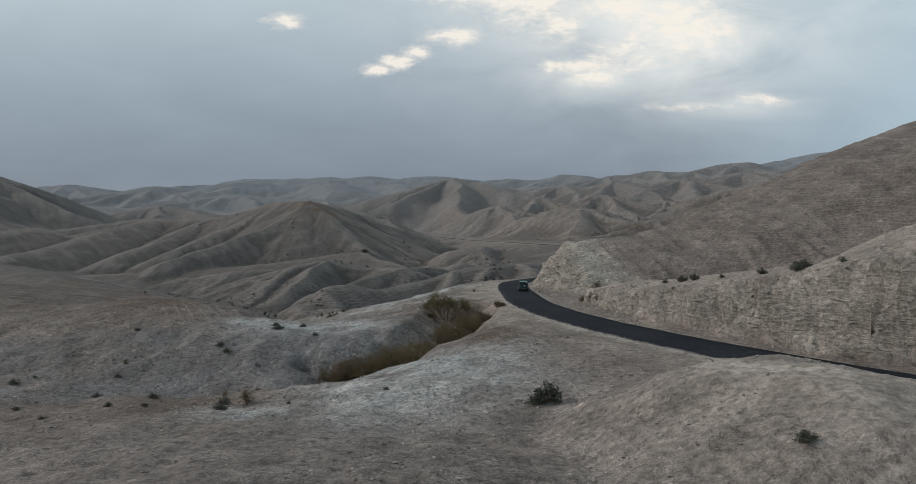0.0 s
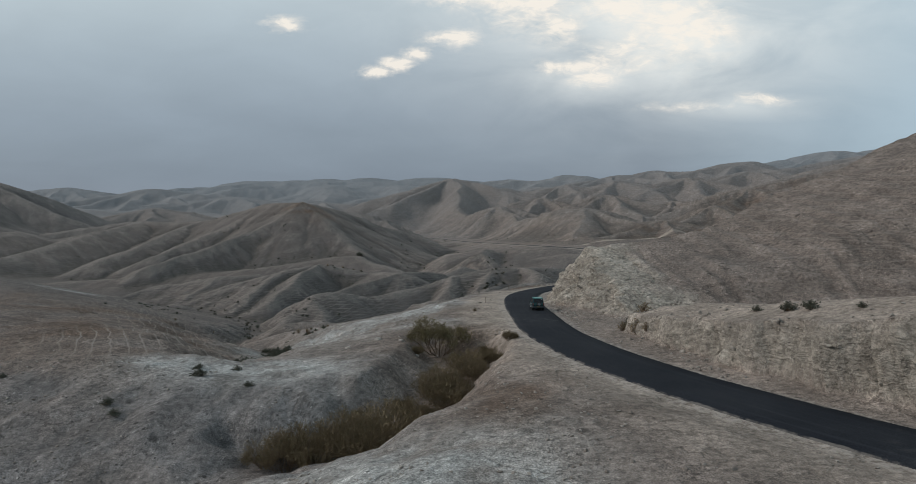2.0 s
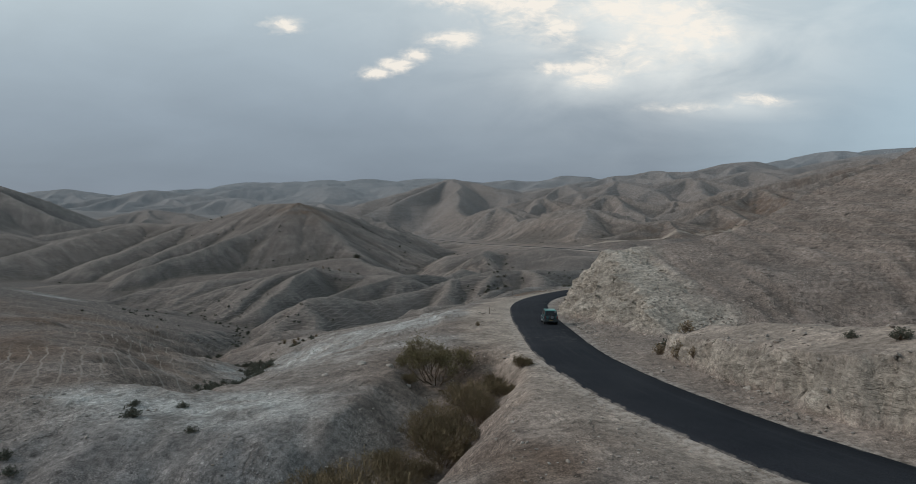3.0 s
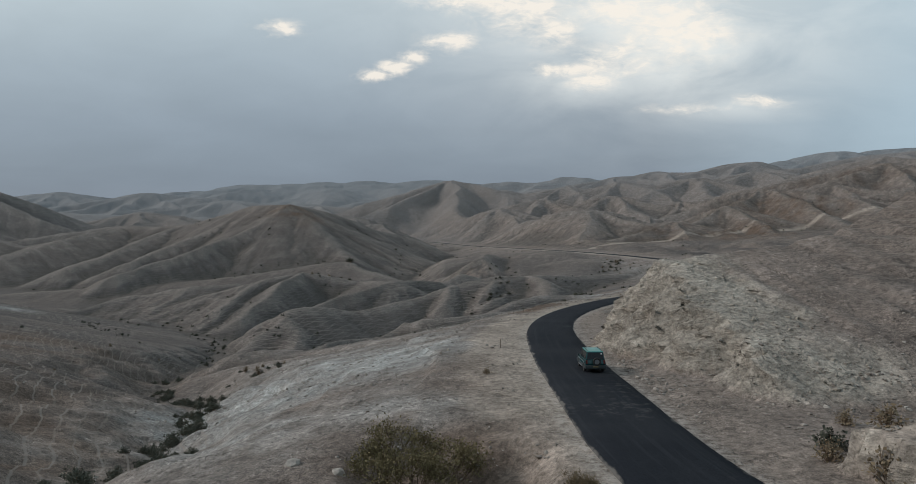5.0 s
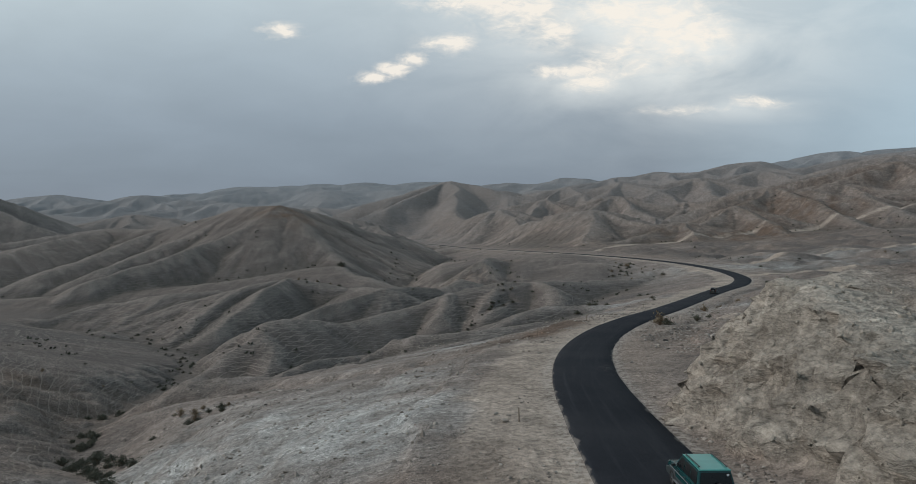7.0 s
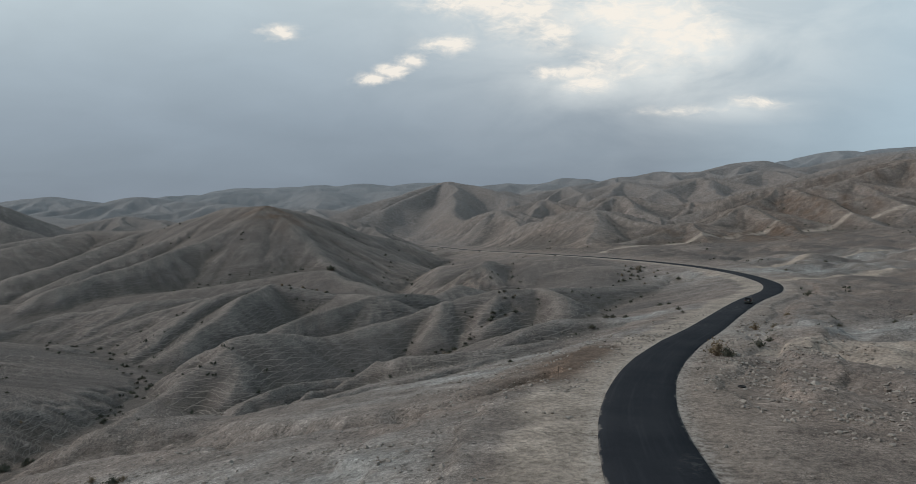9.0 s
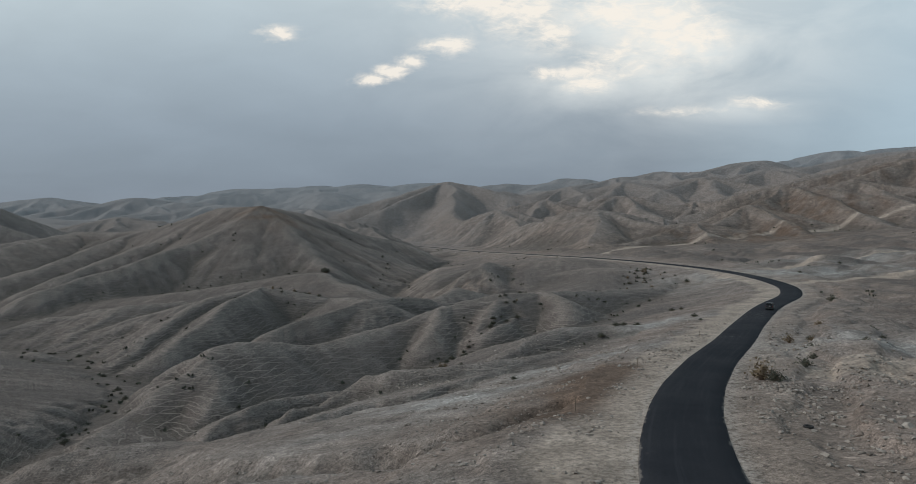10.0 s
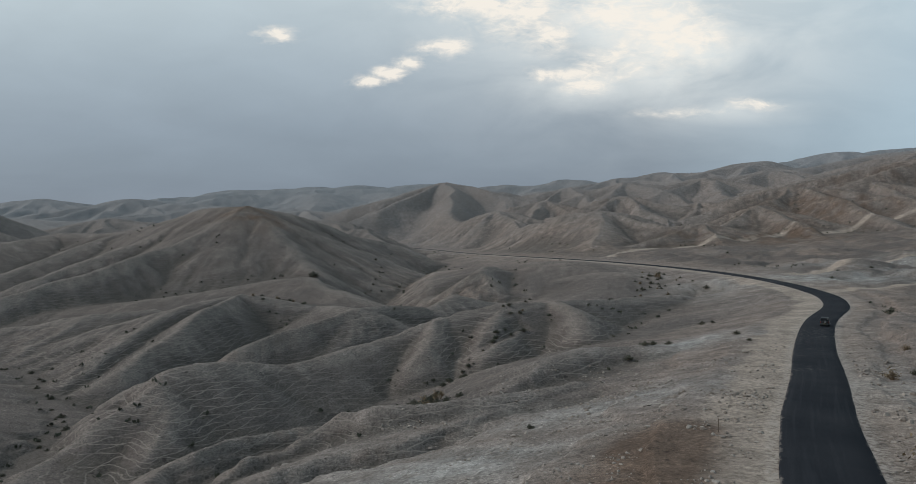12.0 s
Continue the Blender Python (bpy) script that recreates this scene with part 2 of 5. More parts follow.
def macro(x, y):
    """The land's large forms."""
    xr, zr = ROAD_X(y), ROAD_Z(y)
    e = 2.0
    sl = (ROAD_X(y + e) - ROAD_X(y - e)) / (2 * e)
    side = (x - xr) / np.sqrt(1 + sl * sl)      # right of the road is positive
    dl, dr = np.maximum(-side, 0), np.maximum(side, 0)
    wx = x + 8 * fbm(x, y, 62, 2, 3, 0.3)
    wy = y + 8 * fbm(x, y, 62, 2, 11, 0.3)
    far = step(350, 900, y)
    wx, wy = wx + far * 20 * fbm(x, y, 240, 3, 21, 0.4), wy + far * 20 * fbm(x, y, 240, 3, 25, 0.4)

    # valley on the left, a low shelf on the right
    floor = FLOOR(y) + 0.05 * np.maximum(-x - 60, 0) * step(0, 200, y)
    left = zr - 0.05 * np.minimum(dl, 14) - 0.20 * np.maximum(dl - 13, 0) - 0.22 * np.maximum(dl - 64, 0) * step(215, 265, y)
    z_left = smax(floor, left, 3.0)
    z_right = zr + 0.02 * dr + 0.03 * np.maximum(dr - 40, 0)
    z = np.where(side < 0, z_left, z_right)

    # bench, knoll and mounds under the first part of the way
    near = np.full_like(z, -60.0)
    mx, my = x + 1.8 * fbm(x, y, 14, 3, 7), y + 1.8 * fbm(x, y, 14, 3, 9)
    for h in NEAR_MOUNDS:
        near = smax(near, cone(mx, my, *h), 0.8)
    near = near - 40 * step(165, 235, y)
    z = np.where((side < 0) | (y < 46), smax(z, near, 1.0), z)

    # left hills beyond the stream and the hillocks of the valley
    mid = np.full_like(z, -80.0)
    for h in HILLOCKS:
        mid = smax(mid, cone(wx, wy, *h), 0.6)
    low = FLOOR(y) - 12 + 8 * billow((0.75 * wx + 0.66 * wy) / 1.9, -0.66 * wx + 0.75 * wy, 52, 2, 91, 0.30)
    low = low - 40 * step(250, 205, y) - 0.5 * np.maximum(34 - dl, 0)
    mid = smax(mid, low, 1.5)
    vx = x + 2.2 * fbm(x, y, 30, 3, 3, 0.4)
    vy = y + 2.2 * fbm(x, y, 30, 3, 11, 0.4)
    for pts, lf, rt, rnd_, k in SPURS:
        mid = ridge(vx, vy, mid, pts, lf, rt, rnd_, k)
    z = np.where(side < 0, smax(z, mid, 1.0), z)
    for pts in STREAMS:
        z = carve(x, y, z, pts)

    for pts, lf, rt, rnd_, k in CRESTS:
        z = ridge(x + 1.6 * (vx - x), y + 1.6 * (vy - y), z, pts, lf, rt, rnd_, k, 260.0)
    hills = np.full_like(z, -120.0)
    for h in HILLS:
        hills = smax(hills, cone(wx, wy, *h), 1.5)
    low = FLOOR(y) - 14 + 30 * billow(wx, wy, 190, 2, 95, 0.25)
    hills = smax(hills, np.where(y > 700, low - 60 * step(1000, 700, y), -120.0), 3.0)
    z = smax(z, hills, 2.5)

    ranges = np.full_like(z, -200.0)
    for h in RANGES:
        ranges = smax(ranges, cone(wx, wy, *h), 4.0)
    z = smax(z, ranges, 4.0)
    open_ = step(560, 640, y) * step(1330, 1240, y) * step(95, 12, np.abs(side))
    z = z - open_ * np.maximum(z - zr - 0.02 * np.abs(side), 0)
    z = z + step(1300, 2200, y) * 24 * (billow(wx, wy, 340, 2, 71, 0.25) - 0.5)
    return z, side, zr, wx, wy


def carve(x, y, z, pts):
    """Cuts a stream bed along pts of (x, y, bed height, half width, bank slope)."""
    pts = np.array(pts, float)
    pts[:, 2] -= 1.5 * step(215, 270, pts[:, 1])
    lo, hi = pts[:, :2].min(0) - 40, pts[:, :2].max(0) + 40
    sel = (x > lo[0]) & (x < hi[0]) & (y > lo[1]) & (y < hi[1])
    px = x[sel] + 2.4 * perlin(x[sel] / 9, y[sel] / 9, 5) + 0.9 * perlin(x[sel] / 3, y[sel] / 3, 15)
    py = y[sel] + 2.4 * perlin(x[sel] / 9, y[sel] / 9, 6) + 0.9 * perlin(x[sel] / 3, y[sel] / 3, 16)
    best, bed = np.full(px.shape, 1e9), np.full(px.shape, 1e9)
    for p, q in zip(pts[:-1], pts[1:]):
        dx, dy = q[0] - p[0], q[1] - p[1]
        t = np.clip(((px - p[0]) * dx + (py - p[1]) * dy) / (dx * dx + dy * dy), 0, 1)
        d = np.hypot(px - p[0] - t * dx, py - p[1] - t * dy)
        h = p[2] + t * (q[2] - p[2]) + (p[4] + t * (q[4] - p[4])) * np.maximum(d - p[3] - t * (q[3] - p[3]), 0)
        bed = np.minimum(bed, h)
    z = z.copy()
    z[sel] = smin(z[sel], bed, 0.6)
    return z


def erode(x0, x1, y0, y1, cell, rate, rounds, creep, keep):
    """Rain wash on the large forms: water gathers downhill and cuts branching gullies, creep rounds the slopes. Returns the change of height on a grid."""
    gx, gy = np.arange(x0, x1, cell), np.arange(y0, y1, cell)
    nx, ny = len(gx), len(gy)
    X, Y = np.meshgrid(gx, gy)
    base, side = macro(X.ravel(), Y.ravel())[:2]
    base = base.reshape(ny, nx)
    side = side.reshape(ny, nx)
    z = base + 0.4 * fbm(X, Y, cell * 8, 4, 201) * step(6, 20, np.abs(side))
    fixed = np.zeros((ny, nx), bool)
    fixed[0], fixed[-1], fixed[:, 0], fixed[:, -1] = True, True, True, True
    fixed |= np.abs(side) < 9
    idx = np.arange(nx * ny).reshape(ny, nx)
    moves = [(a, b, math.hypot(a, b) * cell) for a in (-1, 0, 1) for b in (-1, 0, 1) if a or b]
    for k in range(rounds):
        # fill hollows so that all water leaves
        if k % 4 == 0:
            lid = np.where(fixed, z, 1e6)
            for _ in range(260):
                low = lid.copy()
                for a, b, d in moves:
                    low[1:-1, 1:-1] = np.minimum(low[1:-1, 1:-1], lid[1 + a:ny - 1 + a, 1 + b:nx - 1 + b] + 0.004 * d)
                low = np.maximum(low, z)
                if np.abs(low - lid).max() < 1e-4:
                    break
                lid = low
            z = np.where(lid - z < 0.8, lid, z)
        best, rec, dist = np.zeros((ny, nx)), idx.copy(), np.full((ny, nx), cell)
        for a, b, d in moves:
            drop = np.zeros((ny, nx))
            drop[1:-1, 1:-1] = (z[1:-1, 1:-1] - z[1 + a:ny - 1 + a, 1 + b:nx - 1 + b]) / d
            hit = drop > best
            best = np.where(hit, drop, best)
            rec = np.where(hit, idx + a * nx + b, rec)
            dist = np.where(hit, d, dist)
        rec[fixed] = idx[fixed]
        order = np.argsort(z.ravel(), kind="stable")
        to, area = rec.ravel().tolist(), [1.0] * (nx * ny)
        up = order.tolist()
        for i in reversed(up):
            j = to[i]
            if j != i:
                area[j] += area[i]
        force = (rate * np.minimum(np.array(area), keep) ** 0.5 * cell / dist.ravel()).tolist()
        h = z.ravel().tolist()
        for i in up:
            j = to[i]
            if j != i and h[i] > h[j]:
                h[i] = (h[i] + force[i] * h[j]) / (1 + force[i])
        z = np.array(h).reshape(ny, nx)
        lap = np.zeros((ny, nx))
        lap[1:-1, 1:-1] = z[:-2, 1:-1] + z[2:, 1:-1] + z[1:-1, :-2] + z[1:-1, 2:] - 4 * z[1:-1, 1:-1]
        z = np.where(fixed, z, z + creep * lap)
    rimx = np.minimum(step(0, 12 * cell, X - x0), step(0, 12 * cell, x1 - X))
    rimy = np.minimum(step(0, 12 * cell, Y - y0), step(0, 12 * cell, y1 - Y))
    delta = (z - base) * rimx * rimy

    def at(px, py):
        """The change at any place, smoothly between the grid's points."""
        out = np.zeros_like(px)
        sel = (px > x0 + 2 * cell) & (px < gx[-1] - 2 * cell) & (py > y0 + 2 * cell) & (py < gy[-1] - 2 * cell)
        a, b = (px[sel] - x0) / cell, (py[sel] - y0) / cell
        ia, ib = np.floor(a).astype(np.int64), np.floor(b).astype(np.int64)
        a, b = a - ia, b - ib

        def weights(t):
            return ((1 - t) ** 3 / 6, (3 * t**3 - 6 * t**2 + 4) / 6, (-3 * t**3 + 3 * t**2 + 3 * t + 1) / 6, t**3 / 6)

        total = 0.0
        for j, wb in enumerate(weights(b)):
            for i, wa in enumerate(weights(a)):
                total = total + wa * wb * delta[ib + j - 1, ia + i - 1]
        out[sel] = total
        return out

    return at


HILL_CREST = curve([(5, 17.5), (21, 18.9), (27, 19.2), (36, 20.4), (46, 23.0), (53, 26.2), (60, 29.2), (77, 37), (99, 45), (145, 55), (260, 60)])


def land(x, y, half, u, ys):
    n = len(u)
    z, side, zr, wx, wy = macro(x, y)
    wash = 0.4 * WASH_MID(x, y) + WASH_FAR(x, y)
    z = z + np.where(side < 0, wash * step(10, 26, -side), wash * step(40, 90, side) * step(360, 460, y))
    dr = np.maximum(side, 0)
    z_form = z.copy()
    # slopes of the large forms, from the sheet itself
    g = z.reshape(-1, n)
    dzu, dzr = np.gradient(g, u, axis=1), np.gradient(g, ys, axis=0)
    gx = dzu / half[:, None]
    gy = dzr - gx * np.gradient(half, ys)[:, None] * u[None, :]
    gx, gy = gx.ravel(), gy.ravel()
    off = step(6, 26, np.abs(side))
    gx0, gy0 = gx, gy
    steep = np.hypot(gx0, gy0)
    cap = np.minimum(1, 0.55 / np.maximum(steep, 1e-6))
    gx, gy = gx * cap, gy * cap
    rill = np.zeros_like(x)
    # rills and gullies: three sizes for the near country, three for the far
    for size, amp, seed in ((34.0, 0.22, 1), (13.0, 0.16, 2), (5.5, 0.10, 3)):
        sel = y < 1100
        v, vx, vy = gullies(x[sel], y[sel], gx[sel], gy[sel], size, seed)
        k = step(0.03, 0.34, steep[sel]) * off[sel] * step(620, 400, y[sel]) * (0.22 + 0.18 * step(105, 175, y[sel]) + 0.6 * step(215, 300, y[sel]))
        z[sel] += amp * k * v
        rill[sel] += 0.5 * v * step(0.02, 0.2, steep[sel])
        gx[sel] += 3.0 * k * amp * vx / size
        gy[sel] += 3.0 * k * amp * vy / size
    gx, gy = gx0 * cap, gy0 * cap
    for size, amp, seed in ((160.0, 2.6, 4), (66.0, 0.9, 5), (26.0, 0.3, 6)):
        sel = y > 420
        v, vx, vy = gullies(x[sel], y[sel], gx[sel], gy[sel], size, seed)
        k = step(0.03, 0.34, steep[sel]) * step(430, 1000, y[sel]) * step(20, 60, np.abs(side[sel]))
        z[sel] += amp * k * v
        gx[sel] += 3.0 * k * amp * vx / size
        gy[sel] += 3.0 * k * amp * vy / size

    # right side: the headland with its hill, and the terrace beside the road
    crest = HILL_CREST(x + 2 * fbm(x, y, 20, 2, 36))
    hy = y + 2.5 * fbm(x, y, 24, 3, 38) - 0.10 * np.maximum(x - 30, 0)
    front = np.maximum(140 - hy, 0)
    ridge = crest - 0.20 * np.maximum(front - 2, 0) - 0.30 * np.maximum(front - 27, 0) - 0.95 * np.maximum(hy - 138, 0)
    rough = 1.5 * fbm(0.35 * x, y, 5.0, 4, 31) + 0.6 * fbm(x, y, 1.7, 3, 35)
    nose = ridge - 1.2 * np.maximum(22.6 + rough - x, 0)
    hill = np.maximum(nose, -60)
    chute = np.abs(perlin(x / 5.5 + 0.02 * y, y / 60, 61)) + 0.5 * np.abs(perlin(x / 2.3, y / 22, 63))
    hill = hill + (0.9 * np.minimum(chute, 0.55) - 0.3) * step(21, 27, x) * step(75, 60, x)
    onhill = step(-0.5, 1.0, hill - z) * (side > 4.0)
    z = np.where(side > 4.0, smax(z, hill, 0.6), z)
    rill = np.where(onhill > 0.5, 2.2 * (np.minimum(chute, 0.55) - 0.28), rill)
    terrace = 16.4 + 0.26 * (x - 24) + 0.16 * np.maximum(x - 33, 0) - 0.062 * (y - 76) + 0.4 * fbm(x, y, 18, 3, 41)
    back = np.minimum(x - 22.5 - 0.38 * np.maximum(95 - y, 0), y - 63 + 0.15 * (x - 33)) + 1.0 * fbm(x, y, 9, 3, 43)
    rim = 7.9 + 0.8 * fbm(x, y, 9, 4, 44) + 0.4 * fbm(x, y, 1.5, 2, 46)
    terrace = terrace - 4.6 * np.maximum(rim - dr, 0) - 2.0 * np.maximum(y - 95.5 + 0.6 * rough, 0) - 0.42 * (np.sqrt(np.maximum(back, 0) ** 2 + 1) - 1)
    onterr = step(-0.3, 0.6, terrace - z) * ((side > 4.3) & (y < 130) & (y > -30))
    z = np.where((side > 4.3) & (y < 130) & (y > -30), smax(z, np.maximum(terrace, -60), 0.10), z)
    # hummocks and washes of the right-hand flat
    z = z + 1.6 * (billow(x, y, 13, 3, 155) - 0.42) * step(7, 16, side) * step(160, 190, y) * step(420, 300, y)
    z = z + 5.6 * (billow(wx, wy, 42, 3, 151) - 0.42) * step(9, 34, side) * step(160, 200, y) * step(900, 500, y)
    # washed-out ledges beside the road
    ledge = side + 3.0 * fbm(x, y, 16, 3, 157) + 0.8 * fbm(x, y, 3, 2, 159)
    z = z - (0.55 * step(8.0, 8.8, ledge) - 0.9 * step(12.5, 13.6, ledge) + 0.6 * step(19, 20.4, ledge)) * step(165, 185, y) * step(420, 330, y) * (side > 0)
    out = -side + 4.0 * fbm(x, y, 20, 3, 163) + 0.9 * fbm(x, y, 3, 2, 165)
    z = z - (0.5 * step(13, 14, out) + 0.7 * step(21, 22.2, out)) * step(112, 135, y) * step(330, 280, y) * (side < 0)
    # lumps and stones
    z = z + off * ((0.10 + 0.10 * step(170, 90, y)) * fbm(x, y, 4.0, 3, 81) + 0.07 * np.abs(fbm(x, y, 1.4, 2, 85))) * step(900, 300, y)
    z = z + off * 0.16 * (np.abs(fbm(x, y, 2.6, 3, 83)) - 0.2) * step(420, 200, y)
    z = z + 0.06 * fbm(x, y, 1.8, 2, 88) * step(4, 6, np.abs(side)) * step(300, 150, y)
    # the road bed with its gravel shoulders
    bed = step(7.0, 3.9, np.abs(side)) * step(1300, 1200, y)
    z = z * (1 - bed) + (zr - 0.10 - 0.03 * np.maximum(np.abs(side) - 3, 0)) * bed

    # what the ground is made of
    n1 = fbm(x, y, 22, 4, 101)
    chalk = np.zeros_like(x)
    for cx, cy, rx, ry, k in CHALK:
        chalk = np.maximum(chalk, k * np.exp(-((wx - cx) / rx) ** 2 - ((wy - cy) / ry) ** 2))
    chalk = np.clip(chalk * (0.75 + 0.9 * n1), 0, 1)
    brown = np.zeros_like(x)
    bx, by = np.where(y < 235, x + 0.3 * (wx - x), wx), np.where(y < 235, y + 0.3 * (wy - y), wy)
    for cx, cy, rx, ry, k in BROWN:
        brown = np.maximum(brown, k * np.exp(-((bx - cx) / rx) ** 2 - ((by - cy) / ry) ** 2))
    brown = np.clip(brown * (0.8 + 0.9 * fbm(x, y, 14, 4, 111)), 0, 1) * step(4.5, 9, np.abs(side))
    chalk = chalk * (1 - 0.85 * brown)
    umber = step(17, 42, -side + 8 * fbm(x, y, 18, 3, 119)) * step(195, 245, y) * step(1500, 900, y) * np.clip(0.75 + 0.7 * fbm(x, y, 45, 3, 117), 0, 1) * (1 - 0.35 * step(470, 580, y) * step(-260, -190, x))
    umber = np.maximum(umber, step(-38, -58, x) * step(90, 130, y) * step(1500, 900, y) * 0.8)
    slate = step(-3, -14, x) * step(94, 86, y + 5 * fbm(x, y, 12, 3, 169)) * step(58, 66, y + 3 * fbm(x, y, 9, 3, 175) - 0.1 * (x + 20)) * np.clip(0.85 + 0.8 * fbm(x, y, 13, 3, 167), 0, 1)
    umber = np.maximum(umber, np.clip(0.3 * onhill * step(26, 40, x), 0, 1))
    umber = np.maximum(umber, step(14, 40, side) * step(150, 185, y) * step(900, 500, y) * np.clip(0.75 + 1.3 * fbm(x, y, 34, 4, 161), 0, 1))
    tread = step(0.10, 0.28, steep) * np.clip(0.8 + 1.6 * fbm(x, y, 60, 2, 121), 0, 1) * off
    tread = tread * step(75, 125, y)
    trail = np.exp(-((x + 38) / 13) ** 4 - ((y - 120) / 24) ** 4) * np.clip(1.0 + 1.2 * fbm(x, y, 11, 2, 127), 0.2, 1.5)
    trail = np.maximum(trail, 0.9 * np.exp(-((x + 60 + 0.35 * (y - 165)) / 15) ** 4 - ((y - 165) / 32) ** 4) * np.clip(0.9 + 1.2 * fbm(x, y, 13, 2, 129), 0, 1.3))
    trail = np.maximum(trail, 0.7 * np.exp(-((x + 95) / 25) ** 2 - ((y - 225) / 30) ** 2))
    tread = tread * (1 - np.clip(trail * 1.5, 0, 1))
    tread = np.maximum(0.55 * tread, step(0.12, 0.30, steep) * off * step(215, 250, y) * np.clip(0.75 + 1.2 * fbm(x, y, 40, 2, 125), 0, 1.2))
    tread = np.where(onhill > 0.3, 0.65 * step(28, 48, x), tread * step(680, 560, y))
    dust = step(12.5, 5, np.abs(side) + 1.5 * fbm(x, y, 9, 3, 133)) * step(1300, 1200, y) * (0.6 + 0.4 * step(110, 140, y)) * np.where(side > 0, 0.3, 1.0)
    dust = np.where((side < 0) & (y > 108) & (y < 420), step(11.0, 8.8, -side + 1.6 * fbm(x, y, 8, 3, 133)), dust)
    dust = np.maximum(dust, step(0.35, 0.6, np.exp(-((bx - 55) / 13) ** 2 - ((by - 206) / 15) ** 2) + 0.15 * fbm(x, y, 9, 3, 137)))
    dust = np.maximum(dust, 0.9 * np.exp(-((x - 17) / 9) ** 2 - ((y - 31) / 9) ** 2))
    dust = np.maximum(dust, 0.7 * onterr * step(rim, rim + 1.0, dr))
    for pts in TRACKS:
        d = np.full_like(x, 1e9)
        for p, q in zip(pts[:-1], pts[1:]):
            dx, dy = q[0] - p[0], q[1] - p[1]
            t = np.clip(((x - p[0]) * dx + (y - p[1]) * dy) / (dx * dx + dy * dy), 0, 1)
            d = np.minimum(d, np.hypot(x - p[0] - t * dx, y - p[1] - t * dy))
        dust = np.maximum(dust, 1.3 * step(5.0, 1.5, d + 1.5 * fbm(x, y, 12, 2, 131)))
    # shade put into the colour on slopes turned from the sun, plus random crust patches
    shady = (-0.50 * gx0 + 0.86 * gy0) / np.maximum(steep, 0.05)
    shade_crust = step(0.15, 0.75, shady + 0.35 * fbm(x, y, 16, 3, 173)) * step(0.16, 0.36, steep)
    shade_crust = np.maximum(shade_crust, 0.5 * step(0.02, 0.22, fbm(wx, wy, 85, 4, 171, 0.55)))
    shade_crust = shade_crust * step(20, 45, np.abs(side)) * step(215, 250, y) * (0.15 + 0.85 * step(560, 470, y)) * step(1500, 900, y)
    # worn pale crests, and hollows darkened by curvature: relief shade put into the colour
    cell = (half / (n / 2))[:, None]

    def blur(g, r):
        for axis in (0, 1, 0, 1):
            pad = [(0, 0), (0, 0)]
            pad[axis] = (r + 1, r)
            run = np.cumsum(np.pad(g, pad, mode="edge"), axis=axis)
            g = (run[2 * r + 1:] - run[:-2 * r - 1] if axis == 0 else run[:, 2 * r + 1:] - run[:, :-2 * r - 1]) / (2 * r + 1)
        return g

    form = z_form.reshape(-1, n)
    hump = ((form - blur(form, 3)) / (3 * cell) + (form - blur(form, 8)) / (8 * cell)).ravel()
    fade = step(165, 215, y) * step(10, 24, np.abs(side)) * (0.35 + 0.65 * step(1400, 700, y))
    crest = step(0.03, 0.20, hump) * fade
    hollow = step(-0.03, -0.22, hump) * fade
    cliff = np.maximum(onhill * step(31.5, 24.5, x - 0.06 * (130 - y) + 2.5 * fbm(x, y, 6, 3, 145)) * step(100, 106, y), onterr * step(rim + 0.6, rim - 0.4, dr))
    return z, dict(chalk=chalk, brown=brown, tread=tread, dust=dust, cliff=cliff, umber=umber, rill=rill, trail=trail, slate=slate, shade_crust=shade_crust, crest=crest, hollow=hollow, rim=step(4.6, 3.5, np.abs(side)) * step(1300, 1200, y), side=side)


# x, y, radius across, radius along, strength
CHALK = ((-2, 57, 8, 13, 1.1), (-3, 44, 9, 6, 0.35), (-15, 45, 5, 3, 0.8), (-18, 86, 10, 7, 1.2), (-27, 88, 8, 5, 1.0), (-23, 150, 12, 34, 1.3), (-11, 152, 14, 30, 1.1), (-24, 200, 20, 16, 0.15), (-19, 116, 8, 16, 1.0), (2, 63, 5, 5, 1.0), (-4, 112, 5, 7, 0.6),
         (-2, 222, 22, 14, 0.55), (22, 250, 26, 12, 0.6), (55, 295, 28, 10, 0.7), (8, 186, 7, 12, 0.4), (14, 34, 8, 8, 0.4), (70, 235, 30, 20, 0.4), (150, 420, 60, 30, 0.6), (230, 470, 60, 20, 0.6), (-170, 300, 14, 10, 0.7))
BROWN = ((13, 201, 6, 9, 2.6), (20, 213, 6, 9, 2.6), (3, 120, 8, 14, 0.7), (2, 97, 9, 14, 1.2), (6, 73, 6, 9, 1.7), (-48, 122, 30, 34, 0.85), (-90, 160, 40, 40, 0.7), (-100, 215, 40, 26, 0.7), (-30, 54, 26, 9, 0.55), (-134, 612, 26, 24, 1.0), (-70, 240, 20, 16, 0.4),
         (290, 705, 70, 50, 0.9), (380, 830, 100, 70, 0.9), (255, 1120, 110, 80, 0.8), (218, 735, 50, 30, 0.6), (120, 1250, 120, 80, 0.4), (560, 1000, 200, 100, 0.6), (40, 1700, 300, 120, 0.4))
